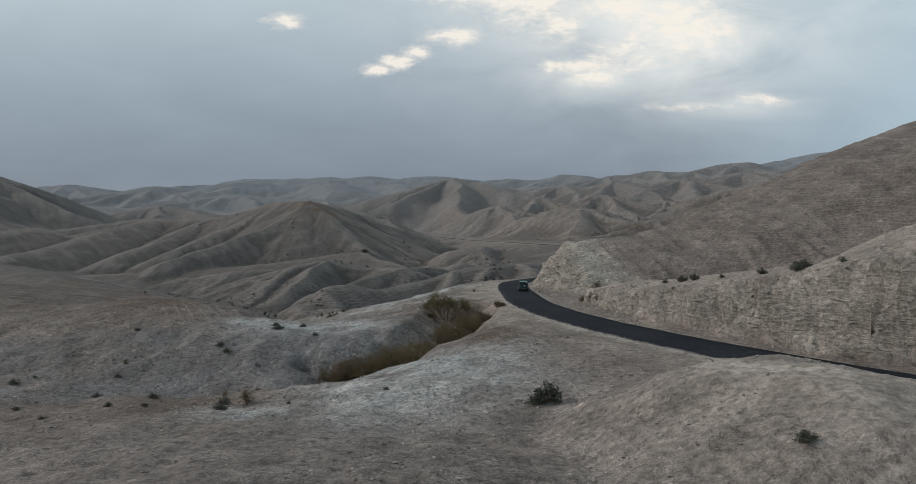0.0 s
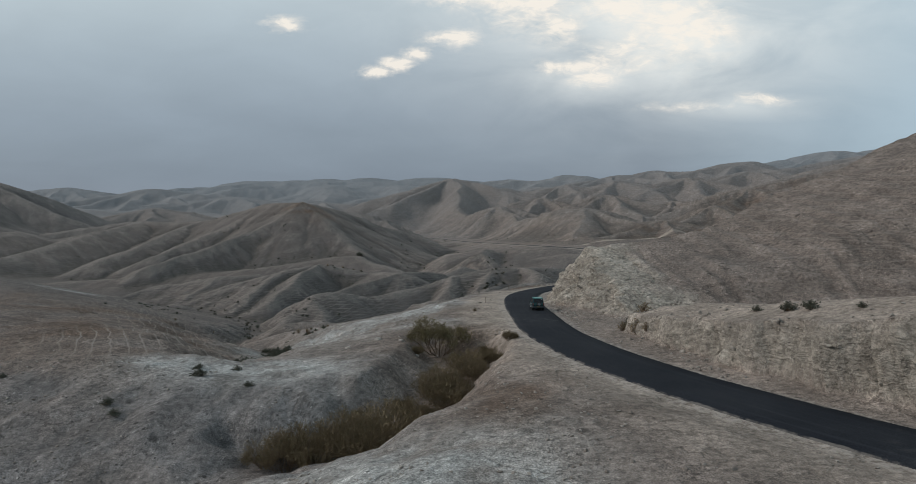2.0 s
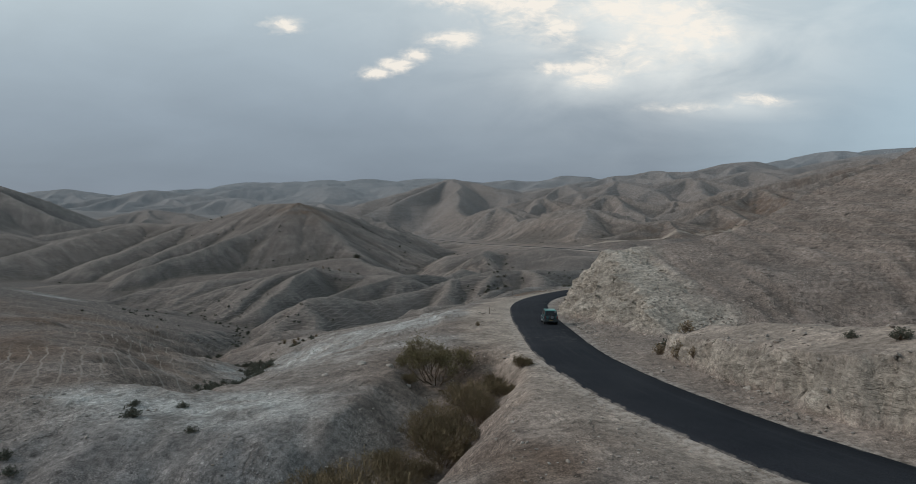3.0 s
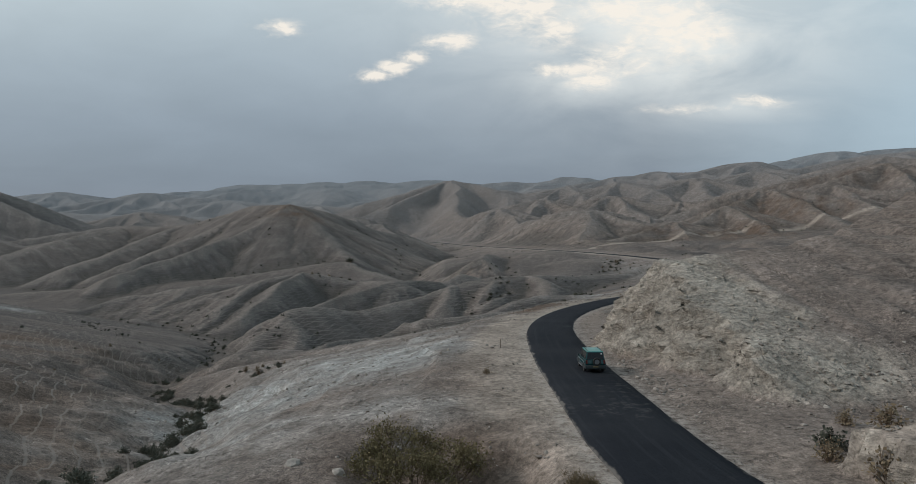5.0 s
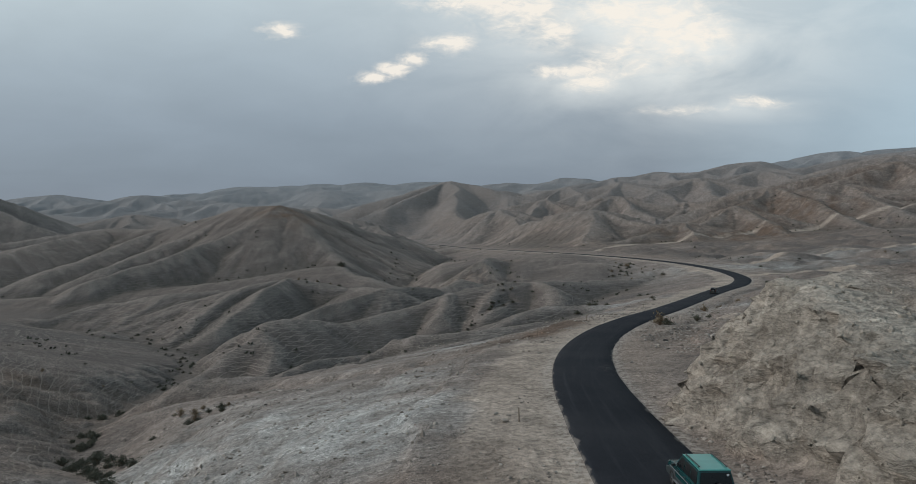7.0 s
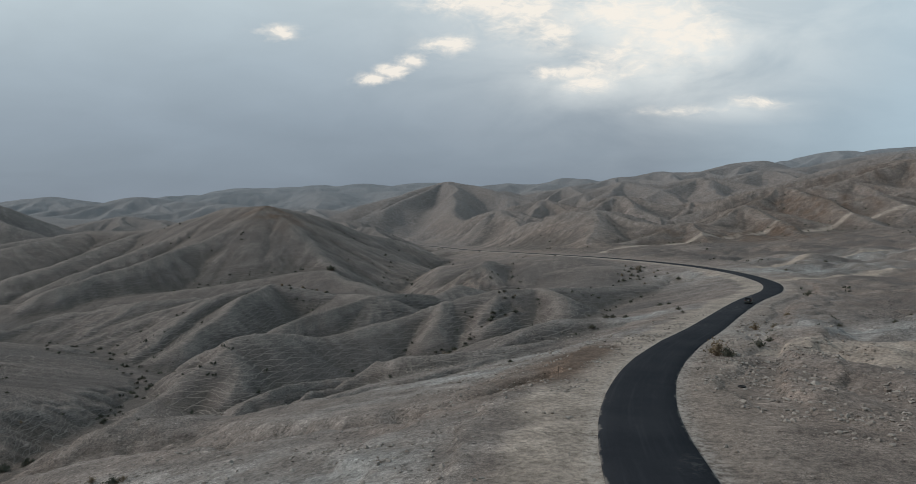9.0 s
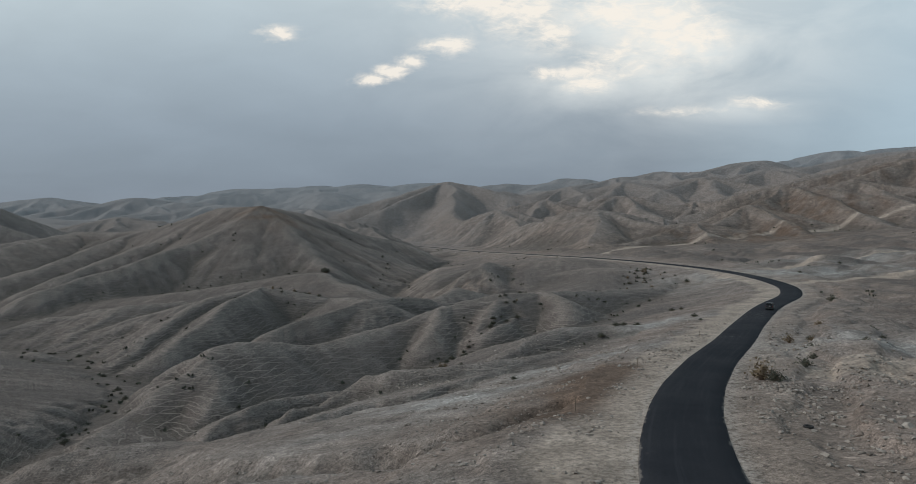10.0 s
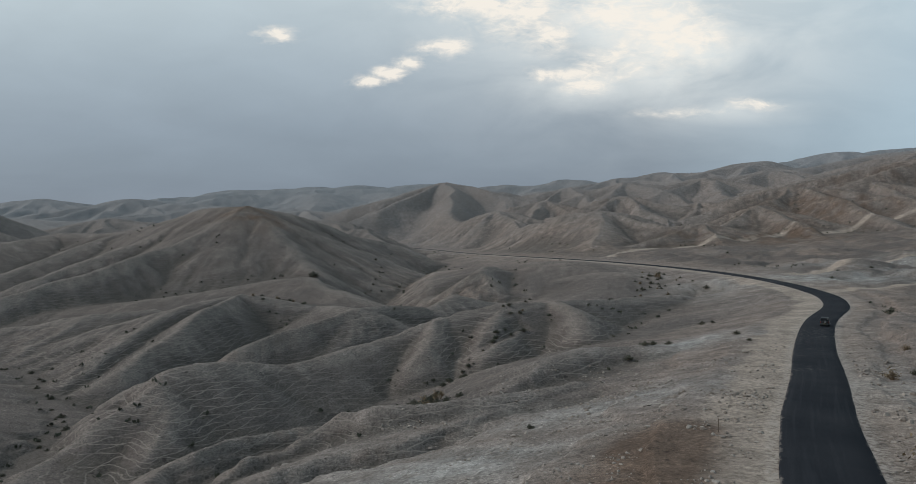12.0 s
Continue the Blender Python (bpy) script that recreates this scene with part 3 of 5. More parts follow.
# dirt tracks
TRACKS = (((118, 640), (137, 680), (200, 700), (258, 720), (309, 742), (390, 765), (480, 770)), ((118, 372), (170, 385), (230, 400), (330, 400), (430, 420)), ((150, 440), (230, 480), (330, 520), (420, 525)))
# x, y, bed height, half width, bank slope
STREAMS = (
    ((24, 262, -2.5, 1.0, 0.45), (8, 256, -5, 1.0, 0.6), (-6, 246, -8.5, 1.0, 0.7), (-24, 242, -12, 1.2, 0.7), (-46, 246, -16, 1.5, 0.6), (-68, 246, -17, 2, 0.5)),
    ((13, 198, 4.0, 0.5, 0.9), (-2, 193, 0.8, 0.7, 0.8), (-25, 203, -5.0, 1.0, 0.6), (-40, 214, -9, 1.5, 0.5), (-66, 213, -13, 1.5, 0.5)),
    ((-70, 80, 6.6, 3, 0.22), (-38, 71, 5.4, 3, 0.25), (-20, 71, 5.0, 2, 0.35), (-12, 75.5, 5.0, 2.0, 0.6)),
    ((-23, 99, 7.9, 0.8, 0.35), (-26, 108, 5.2, 1.0, 0.42), (-28, 124, 1.8, 1.5, 0.42), (-34, 150, -1.6, 1.5, 0.40), (-40, 168, -4.4, 1.5, 0.40), (-51, 184, -9.0, 1.5, 0.45), (-64, 205, -12.5, 1.5, 0.5), (-71, 226, -15, 2, 0.55), (-73, 250, -17, 2, 0.55), (-80, 285, -20, 2, 0.6), (-93, 319, -22.5, 2, 0.6), (-118, 350, -23.5, 2, 0.5), (-140, 380, -24.5, 3, 0.4), (-190, 405, -26, 3, 0.3)),
    ((24, 352, -8.0, 1.0, 0.5), (10, 338, -10.5, 1.0, 0.6), (2, 318, -11, 1.2, 0.6), (-2, 296, -11.5, 1.5, 0.6), (-12, 284, -13, 1.5, 0.65), (-25, 277, -14.5, 1.5, 0.7), (-36, 264, -15.5, 1.5, 0.7), (-43, 250, -16.5, 1.5, 0.65), (-68, 246, -17.5, 2.0, 0.6)),
    ((98, 420, -8, 2, 0.3), (74, 416, -10, 1.5, 0.4), (50, 408, -13, 1.5, 0.5), (25, 400, -15, 1.5, 0.5), (0, 392, -18, 1.5, 0.6), (-20, 376, -20, 1.5, 0.65), (-45, 352, -22, 1.5, 0.65), (-70, 345, -23, 1.5, 0.6), (-92, 334, -23.5, 2, 0.6)),
    ((40, 450, -10, 2, 0.45), (12, 452, -15, 2, 0.55), (-12, 462, -19, 2, 0.65), (-36, 500, -23, 2, 0.65), (-44, 555, -25, 3, 0.6), (-50, 620, -28, 4, 0.5)),
    ((-1.5, 104, 8.8, 1.5, 0.6), (0, 92, 8.0, 2.0, 0.8), (-5, 79, 6.2, 3.0, 0.9), (-12, 75.5, 5.0, 2.5, 1.0), (-17, 78.5, 5.4, 0.8, 1.3)))


# each mound: x, y, top, slope, roundness, stretch, turn, ribs, their depth, their phase
NEAR_MOUNDS = (
    (18.4, 31, 17.3, 0.75, 8, 1.5, 0, 0, 0, 0), (3, 57, 11.9, 0.24, 9, 1.5, 15, 5, 0.12, 1.0),
    (-24, 52, 8.6, 0.15, 14, 1.6, 80, 7, 0.2, 2.0), (-44, 99, 9.6, 0.13, 14, 1.8, 66, 9, 0.2, 0.3),
    (-1, 17, 14.2, 0.24, 12, 1.4, 60, 5, 0.1, 0.0), (-110, 100, 14, 0.2, 25, 1.6, 30, 7, 0.2, 1.5))
HILLOCKS = (
    (60, 520, 0, 0.22, 16, 1.5, 50, 7, 0.2, 0.7), (84, 470, -3, 0.24, 12, 1.5, 60, 5, 0.2, 1.2))
# spurs of the valley: crest, fall on either side, roundness of the crest, width of the seam
SPURS = (
    # banks on the far side of the stream
    (((-50, 104, 9.6), (-58, 126, 9.2), (-72, 150, 6.5), (-90, 170, 4), (-112, 188, 4)), 0.26, 0.32, 7, 0.8),
    (((-108, 210, -2.5), (-130, 222, 2.2), (-150, 238, 3), (-180, 268, 3), (-230, 300, 4)), 0.24, 0.30, 8, 0.8),
    # smooth mound and flat-topped hillock above the wash
    (((-62, 208, -7.5), (-52, 221, -5.8), (-40, 230, -8), (-28, 233, -9.5), (-18, 231, -8)), 0.72, 0.45, 4.9, 0.6),
    (((-36, 224, -8), (-26, 232, -5.5), (-13, 237, -4.2), (-3, 235, -4.5), (8, 236, -3)), 0.98, 0.39, 3.5, 0.4),
    (((-34, 260, -8.5), (-27, 266, -6.2), (-14, 268, -6.0), (0, 264, -5.0), (12, 264, -3.8), (24, 268, -3.0)), 0.52, 1.37, 1.0, 0.3),
    (((12, 276, -5.5), (20, 283, -3.0), (27, 290, -2.0), (36, 293, -2.4), (50, 292, -2.8), (66, 296, -2.6)), 0.45, 0.72, 2.1, 0.4),
    # the dark-faced hillock and the crest that climbs from its saddle
    (((-74, 292, -16), (-65, 305, -8.2), (-54, 314, -8.6), (-46, 321, -11.4), (-38, 325, -13.0), (-29, 338, -11.6), (-19, 350, -10.4), (-11, 361, -6.0), (-3, 367, -4.0), (7, 369, -2.8), (19, 366, -2.8), (34, 372, -3.0)), 0.75, 0.46, 1.6, 0.3),
    (((-65, 305, -8.2), (-58, 296, -11.5), (-53, 284, -16.5)), 0.59, 0.65, 1.4, 0.3),
    (((-3, 367, -4.0), (-2, 352, -8), (-6, 335, -12.0)), 0.65, 0.78, 2.1, 0.3),
    (((19, 366, -2.8), (14, 352, -6.5), (13, 338, -9.5)), 0.65, 0.72, 2.1, 0.3),
    (((34, 372, -3.0), (42, 358, -4.6), (40, 340, -8)), 0.59, 0.65, 2.8, 0.3),
    (((34, 372, -3.0), (48, 386, -3.3), (66, 398, -4.0), (84, 404, -4.4)), 0.52, 0.52, 2.8, 0.4),
    # steep hillock behind the saddle
    (((-66, 366, -16), (-53, 374, -12.2), (-41, 387, -9.8), (-31, 398, -8.2), (-22, 407, -8.2), (-10, 414, -10)), 0.52, 0.98, 1.1, 0.3),
    (((-31, 398, -8.2), (-40, 416, -9.5), (-52, 430, -11)), 0.45, 0.45, 2.8, 0.4),
    (((-10, 418, -11.5), (2, 432, -8.5), (10, 470, -2.5), (22, 500, 0)), 0.72, 0.45, 2.8, 0.4),
    # shrub-lined crest with its pale spur
    (((-58, 430, -11.3), (-72, 436, -8), (-85, 434, -5.9), (-105, 421, -8.6), (-124, 398, -13.5), (-140, 372, -19)), 0.62, 0.26, 2.1, 0.3),
    (((-85, 434, -5.9), (-89, 399, -7.4), (-90, 376, -12), (-94, 350, -19.5)), 0.78, 0.55, 1.1, 0.3),
    (((-105, 421, -8.6), (-112, 396, -13), (-112, 366, -18.5)), 0.59, 0.55, 1.8, 0.3),
    # knob and bench further down the valley
    (((-128, 446, -13), (-150, 436, -13.5), (-168, 432, -13.5), (-182, 432, -14.5)), 0.29, 0.98, 1.8, 0.3),
    (((-150, 436, -13.5), (-152, 416, -18), (-158, 402, -22)), 0.65, 0.65, 1.8, 0.3),
    # skirt of the main hill
    (((-52, 478, -11), (-74, 520, -4.6), (-110, 500, -9.5), (-150, 480, -13.5), (-205, 466, -17), (-260, 460, -19)), 0.20, 0.26, 10, 1.0))
# main hill: its crests
CRESTS = (
    (((-140, 621, 37.0), (-149, 590, 23.0), (-166, 560, 13.0), (-182, 520, 3.2), (-196, 490, -3.6), (-208, 462, -9)), 0.61, 0.61, 2.4, 0.6),
    (((-140, 621, 37.0), (-160, 634, 37.2), (-182, 650, 37.6), (-216, 662, 26.6), (-262, 682, 19), (-322, 700, 20)), 0.49, 0.51, 4.2, 0.7),
    (((-140, 621, 37.0), (-150, 601, 20), (-152, 571, 7.0), (-143, 530, -7.4)), 0.44, 0.44, 3.0, 0.7),
    (((-140, 621, 37.0), (-122, 600, 26), (-106, 578, 15.5), (-88, 550, 2.5), (-76, 528, -3.6)), 0.56, 0.49, 3.0, 0.7),
    (((-140, 621, 37.0), (-131, 680, 35.6), (-99, 692, 22), (-75, 715, 12), (-40, 740, 3)), 0.49, 0.54, 3.6, 0.7),
    (((-182, 650, 37.6), (-196, 610, 20), (-214, 570, 6), (-232, 520, -6)), 0.51, 0.56, 3.6, 0.7),
    (((-262, 682, 19), (-262, 630, 11), (-262, 580, 1), (-272, 525, -8)), 0.41, 0.49, 4.2, 0.7),
    (((-322, 700, 20), (-330, 620, 10), (-338, 560, -2), (-352, 490, -10)), 0.37, 0.39, 5.4, 1.0),
    (((-400, 620, 12), (-420, 540, 4), (-410, 460, -6)), 0.34, 0.37, 5.4, 1.0))
# hills beyond the valley: x, y, top, slope, roundness, stretch, turn, ribs, their depth, their phase
HILLS = (
    (-775, 1040, 88, 0.46, 30, 1.3, 40, 9, 0.25, 0.9), (-430, 900, 18, 0.30, 20, 1.4, 70, 9, 0.5, 1.7),
    (229, 765, 18, 0.34, 9, 1.5, 75, 7, 0.5, 0.6), (140, 838, 33, 0.42, 8, 1.3, 30, 7, 0.55, 2.2), (92, 905, 22, 0.42, 9, 1.3, 60, 7, 0.55, 1.2),
    (312, 802, 36, 0.46, 6, 1.2, 20, 7, 0.55, 0.4), (242, 1030, 55, 0.44, 7, 1.3, 40, 9, 0.55, 1.4), (330, 985, 45, 0.44, 8, 1.4, 20, 9, 0.55, 0.3),
    (400, 905, 60, 0.42, 10, 1.3, 40, 9, 0.55, 1.0), (500, 960, 66, 0.42, 10, 1.3, 60, 9, 0.5, 0.1), (455, 820, 44, 0.42, 9, 1.3, 30, 7, 0.5, 2.0),
    (600, 1000, 96, 0.44, 14, 1.4, 60, 9, 0.5, 0.7), (700, 1150, 118, 0.44, 16, 1.4, 50, 9, 0.5, 1.9), (560, 830, 62, 0.40, 12, 1.3, 40, 9, 0.5, 1.2), (690, 880, 84, 0.42, 14, 1.4, 50, 9, 0.5, 0.5),
    (-60, 1150, 30, 0.40, 12, 1.3, 40, 9, 0.55, 0.7), (60, 1120, 40, 0.42, 10, 1.3, 60, 9, 0.55, 1.7), (150, 1200, 56, 0.42, 10, 1.3, 30, 9, 0.55, 2.4),
    (-110, 960, 18, 0.40, 10, 1.3, 60, 7, 0.55, 1.5), (-200, 1120, 30, 0.38, 14, 1.4, 60, 9, 0.5, 0.2), (-320, 1300, 36, 0.36, 16, 1.4, 60, 9, 0.5, 1.9), (-560, 1250, 40, 0.34, 20, 1.4, 50, 9, 0.5, 0.6))
RANGES = (
    (-13, 1610, 113, 0.44, 16, 1.3, 40, 9, 0.5, 0.4), (-160, 2300, 95, 0.34, 40, 1.4, 60, 13, 0.4, 1.4), (-120, 1620, 70, 0.42, 18, 1.3, 60, 9, 0.5, 1.1), (110, 1560, 84, 0.42, 18, 1.3, 50, 9, 0.5, 2.1),
    (250, 2100, 118, 0.38, 30, 1.3, 50, 11, 0.5, 0.9), (240, 1500, 92, 0.42, 16, 1.3, 40, 9, 0.5, 0.2), (350, 1420, 96, 0.42, 16, 1.3, 60, 9, 0.5, 1.6), (480, 2000, 146, 0.40, 30, 1.5, 60, 11, 0.5, 0.2),
    (470, 1380, 100, 0.42, 16, 1.3, 30, 9, 0.5, 0.8), (600, 2000, 160, 0.40, 30, 1.4, 40, 11, 0.5, 1.2), (640, 1480, 120, 0.42, 18, 1.3, 50, 9, 0.5, 2.0), (820, 1900, 165, 0.38, 40, 1.5, 65, 11, 0.5, 2.1),
    (1150, 1750, 185, 0.38, 50, 1.5, 60, 11, 0.5, 1.1), (1900, 3400, 330, 0.36, 100, 1.6, 60, 15, 0.3, 0.6),
    (2300, 3500, 370, 0.36, 100, 1.6, 60, 15, 0.3, 1.6), (-700, 3700, 230, 0.24, 160, 2.2, 88, 15, 0.2, 0.6),
    (-350, 3700, 225, 0.24, 160, 2.2, 88, 15, 0.2, 0.6), (-900, 2700, 105, 0.34, 60, 2.0, 80, 13, 0.45, 1.5), (-420, 2000, 70, 0.38, 30, 1.5, 70, 11, 0.5, 0.9),
    (-1300, 2900, 130, 0.34, 60, 2.0, 80, 13, 0.45, 0.7), (-1900, 3200, 150, 0.34, 70, 2.0, 80, 13, 0.45, 0.1),
    (500, 3000, 190, 0.30, 120, 2.0, 80, 15, 0.3, 0.5))


WASH_MID = erode(-330, 190, 205, 700, 2.2, 0.03, 8, 0.05, 900)
WASH_FAR = erode(-1150, 1150, 560, 2900, 9.0, 0.02, 6, 0.03, 2500)


def build_ground():
    ys = [-420.0]
    while ys[-1] < 4950:
        d = ys[-1]
        near = math.hypot(max(d - 90, 0) + max(10 - d, 0) * 2.0, 115)
        ys.append(d + 0.0034 * near)
    ys = np.array(ys)
    n = 860
    u = np.linspace(-1, 1, n)
    half = 0.80 * np.hypot(ys + 40, 130)
    x = (half[:, None] * u[None, :]).ravel()
    y = np.repeat(ys, n)
    z, kinds = land(x, y, half, u, ys)
    dipping = z + 0.22 * y - 0.10 * x + 0.5 * fbm(x, y, 6, 2, 143)     # tilted beds
    beds = np.abs(fbm(0.30 * y, 1.5 * dipping, 2.2, 4, 147, 0.6))
    push = kinds["cliff"] * (0.55 * fbm(y + 0.4 * x, 1.3 * z, 3.6, 4, 141) + 1.5 * beds + 0.6 * np.abs(fbm(0.6 * y, 2.2 * dipping, 1.1, 3, 149, 0.6)) - 0.5)
    gx = np.clip(push, -1.3, 1.5)
    flat_x = x
    x = x - gx
    m = bpy.data.meshes.new("ground")
    rows = len(ys)
    i = (np.arange(rows - 1)[:, None] * n + np.arange(n - 1)[None, :]).ravel()
    quads = np.stack([i, i + 1, i + n + 1, i + n], 1).astype(np.int32)
    m.vertices.add(len(x))
    m.vertices.foreach_set("co", np.stack([x, y, z], 1).astype(np.float32).ravel())
    m.loops.add(quads.size)
    m.loops.foreach_set("vertex_index", quads.ravel())
    m.polygons.add(len(quads))
    m.polygons.foreach_set("loop_start", np.arange(0, quads.size, 4, dtype=np.int32))
    m.polygons.foreach_set("use_smooth", np.ones(len(quads), bool))
    for key in ("chalk", "brown", "tread", "dust", "cliff", "umber", "rill", "trail", "rim", "shade_crust", "slate", "crest", "hollow"):
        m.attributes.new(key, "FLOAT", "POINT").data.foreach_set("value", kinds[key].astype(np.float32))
    m.update()
    ob = new("ground", m)
    tagged(ob, "bare pale marl and gravel desert hills with gullies", "ground", kind="structure")
    grid = z.reshape(rows, n)

    def height(px, py):
        """The ground's height at one place."""
        r = min(max(np.searchsorted(ys, py) - 1, 0), rows - 2)
        t = (py - ys[r]) / (ys[r + 1] - ys[r])
        out = 0.0
        for q, w in ((r, 1 - t), (r + 1, t)):
            c = (px / half[q] + 1) / 2 * (n - 1)
            k = int(min(max(math.floor(c), 0), n - 2))
            out += w * (grid[q, k] * (1 - (c - k)) + grid[q, k + 1] * (c - k))
        return float(out)

    dips = kinds["hollow"].reshape(rows, n)

    def dip(px, py):
        """How far a place lies in a hollow."""
        r = int(min(max(np.searchsorted(ys, py) - 1, 0), rows - 1))
        return float(dips[r, int(min(max((px / half[r] + 1) / 2 * (n - 1), 0), n - 1))])

    face = kinds["cliff"] > 0.6
    return ob, height, dip, np.stack([x, y, z], 1)[face]


def attr(nt, name):
    a = nt.nodes.new("ShaderNodeAttribute")
    a.attribute_name = name
    return a.outputs["Fac"]


def material(name, rough=0.8, metal=0.0):
    m = bpy.data.materials.new(name)
    m.use_nodes = True
    nt = m.node_tree
    p = nt.nodes["Principled BSDF"]
    p.inputs["Roughness"].default_value, p.inputs["Metallic"].default_value = rough, metal
    return m, nt, p


def bump(nt, p, height, strength, distance):
    b = nt.nodes.new("ShaderNodeBump")
    b.inputs["Strength"].default_value, b.inputs["Distance"].default_value = strength, distance
    nt.links.new(height, b.inputs["Height"])
    nt.links.new(b.outputs[0], p.inputs["Normal"])


def marl_material():
    m, nt, p = material("marl", 0.95)
    p.inputs["Specular IOR Level"].default_value = 0.15
    geo = nt.nodes.new("ShaderNodeNewGeometry")
    pos = geo.outputs["Position"]
    sep = nt.nodes.new("ShaderNodeSeparateXYZ")
    nt.links.new(pos, sep.inputs[0])
    X, Y, Z = sep.outputs
    n_far = noise_tex(nt, pos, 0.008, 4, 0.6)
    n_big = noise_tex(nt, pos, 0.035, 5, 0.6)
    n_mid = noise_tex(nt, pos, 0.25, 6, 0.62)
    n_fine = noise_tex(nt, pos, 2.2, 6, 0.65)
    n_grit = noise_tex(nt, pos, 9.0, 4, 0.7)
    col = mix_color(nt, ramp(nt, n_big, [(0.35, 0.0), (0.65, 1.0)]), (0.190, 0.156, 0.134), (0.156, 0.134, 0.120))
    col = mix_color(nt, math_node(nt, "MULTIPLY", ramp(nt, n_far, [(0.42, 0.0), (0.62, 1.0)]), 0.6), col, (0.165, 0.130, 0.106))
    col = mix_color(nt, math_node(nt, "MULTIPLY", attr(nt, "umber"), 0.85), col, (0.102, 0.088, 0.080))
    # painted slope shade together with the dark crust patches
    col = mix_color(nt, math_node(nt, "MULTIPLY", attr(nt, "shade_crust"), 0.85), col, (0.080, 0.073, 0.068))
    # relief contrast painted in: crests lifted, shade in the hollows
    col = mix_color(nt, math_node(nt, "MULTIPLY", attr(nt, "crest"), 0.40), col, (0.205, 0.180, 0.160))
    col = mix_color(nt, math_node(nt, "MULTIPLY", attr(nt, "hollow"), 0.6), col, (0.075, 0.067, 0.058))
    col = mix_color(nt, math_node(nt, "MULTIPLY", attr(nt, "slate"), 0.85), col, (0.140, 0.134, 0.131))
    col = mix_color(nt, attr(nt, "brown"), col, (0.112, 0.080, 0.060))
    chalk = math_node(nt, "MULTIPLY", attr(nt, "chalk"), ramp(nt, n_mid, [(0.36, 0.45), (0.52, 1.0)]))
    col = mix_color(nt, chalk, col, (0.300, 0.300, 0.284))
    col = mix_color(nt, math_node(nt, "MULTIPLY", attr(nt, "cliff"), 0.88), col, (0.345, 0.312, 0.264))
    col = mix_color(nt, math_node(nt, "MULTIPLY", math_node(nt, "MULTIPLY", attr(nt, "dust"), math_node(nt, "SUBTRACT", 1.0, attr(nt, "brown"))), 0.85), col, (0.300, 0.252, 0.208))
    # distance haze painted into the colour: the far ranges turn paler and bluer
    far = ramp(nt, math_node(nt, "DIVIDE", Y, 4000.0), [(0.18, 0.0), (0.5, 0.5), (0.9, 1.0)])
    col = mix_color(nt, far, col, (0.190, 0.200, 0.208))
    # mottling and grit, faint on the smooth dark slopes of the valley; along rills ribs paler, gullies darker
    calm = math_node(nt, "SUBTRACT", 1.0, math_node(nt, "MULTIPLY", attr(nt, "umber"), ramp(nt, math_node(nt, "DIVIDE", Y, 1000.0), [(0.20, 0.0), (0.25, 0.7)]), True))
    col = mix_color(nt, calm, col, mix_color(nt, 1.0, col, ramp(nt, n_mid, [(0.33, 0.82), (0.67, 1.18)]), "MULTIPLY"))
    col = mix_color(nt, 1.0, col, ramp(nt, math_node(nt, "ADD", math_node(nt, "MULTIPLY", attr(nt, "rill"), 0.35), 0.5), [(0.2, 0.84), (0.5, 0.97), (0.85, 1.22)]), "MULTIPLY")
    col = mix_color(nt, 1.0, col, ramp(nt, n_fine, [(0.36, 0.66), (0.5, 1.0), (0.64, 1.30)]), "MULTIPLY")
    patch = ramp(nt, noise_tex(nt, pos, 0.16, 5, 0.6), [(0.40, 0.45), (0.60, 1.0)])
    patch = math_node(nt, "MULTIPLY", patch, math_node(nt, "SUBTRACT", 1.0, math_node(nt, "MULTIPLY", math_node(nt, "MAXIMUM", attr(nt, "cliff"), attr(nt, "dust")), 0.75), True))
    col = mix_color(nt, patch, col, mix_color(nt, 1.0, col, ramp(nt, n_grit, [(0.41, 0.60), (0.59, 1.42)]), "MULTIPLY"))
    # paths trodden along the slopes by grazing flocks: two crossing sets of nearly level lines
    wob = noise_tex(nt, pos, 0.06, 4, 0.55)

    def lines(spacing, tilt, amount):
        t = math_node(nt, "ADD", math_node(nt, "DIVIDE", Z, spacing), math_node(nt, "MULTIPLY", wob, 3.0))
        t = math_node(nt, "ADD", t, math_node(nt, "MULTIPLY", math_node(nt, "ADD", X, math_node(nt, "MULTIPLY", Y, 0.6)), tilt))
        f = math_node(nt, "ABSOLUTE", math_node(nt, "SUBTRACT", math_node(nt, "FRACT", t), 0.5))
        return math_node(nt, "MULTIPLY", ramp(nt, f, [(0.44, 0.0), (0.475, 1.0)]), amount)

    net = math_node(nt, "MAXIMUM", lines(1.15, 0.07, 1.0), lines(1.35, -0.09, 0.9))
    net = math_node(nt, "MULTIPLY", math_node(nt, "MULTIPLY", net, attr(nt, "tread")), ramp(nt, n_mid, [(0.30, 0.25), (0.50, 1.0)]))
    net = math_node(nt, "MULTIPLY", net, ramp(nt, math_node(nt, "DIVIDE", Y, 1000.0), [(0.34, 1.0), (0.48, 0.45), (0.62, 0.25)]))
    # bedded stones and pebbles, each dark or pale at random
    for scale, reach, dark_k, light_k in ((0.45, 0.22, 0.48, 1.45), (0.9, 0.24, 0.42, 1.5), (2.1, 0.28, 0.42, 1.6), (5.5, 0.30, 0.50, 1.5)):
        vor = nt.nodes.new("ShaderNodeTexVoronoi")
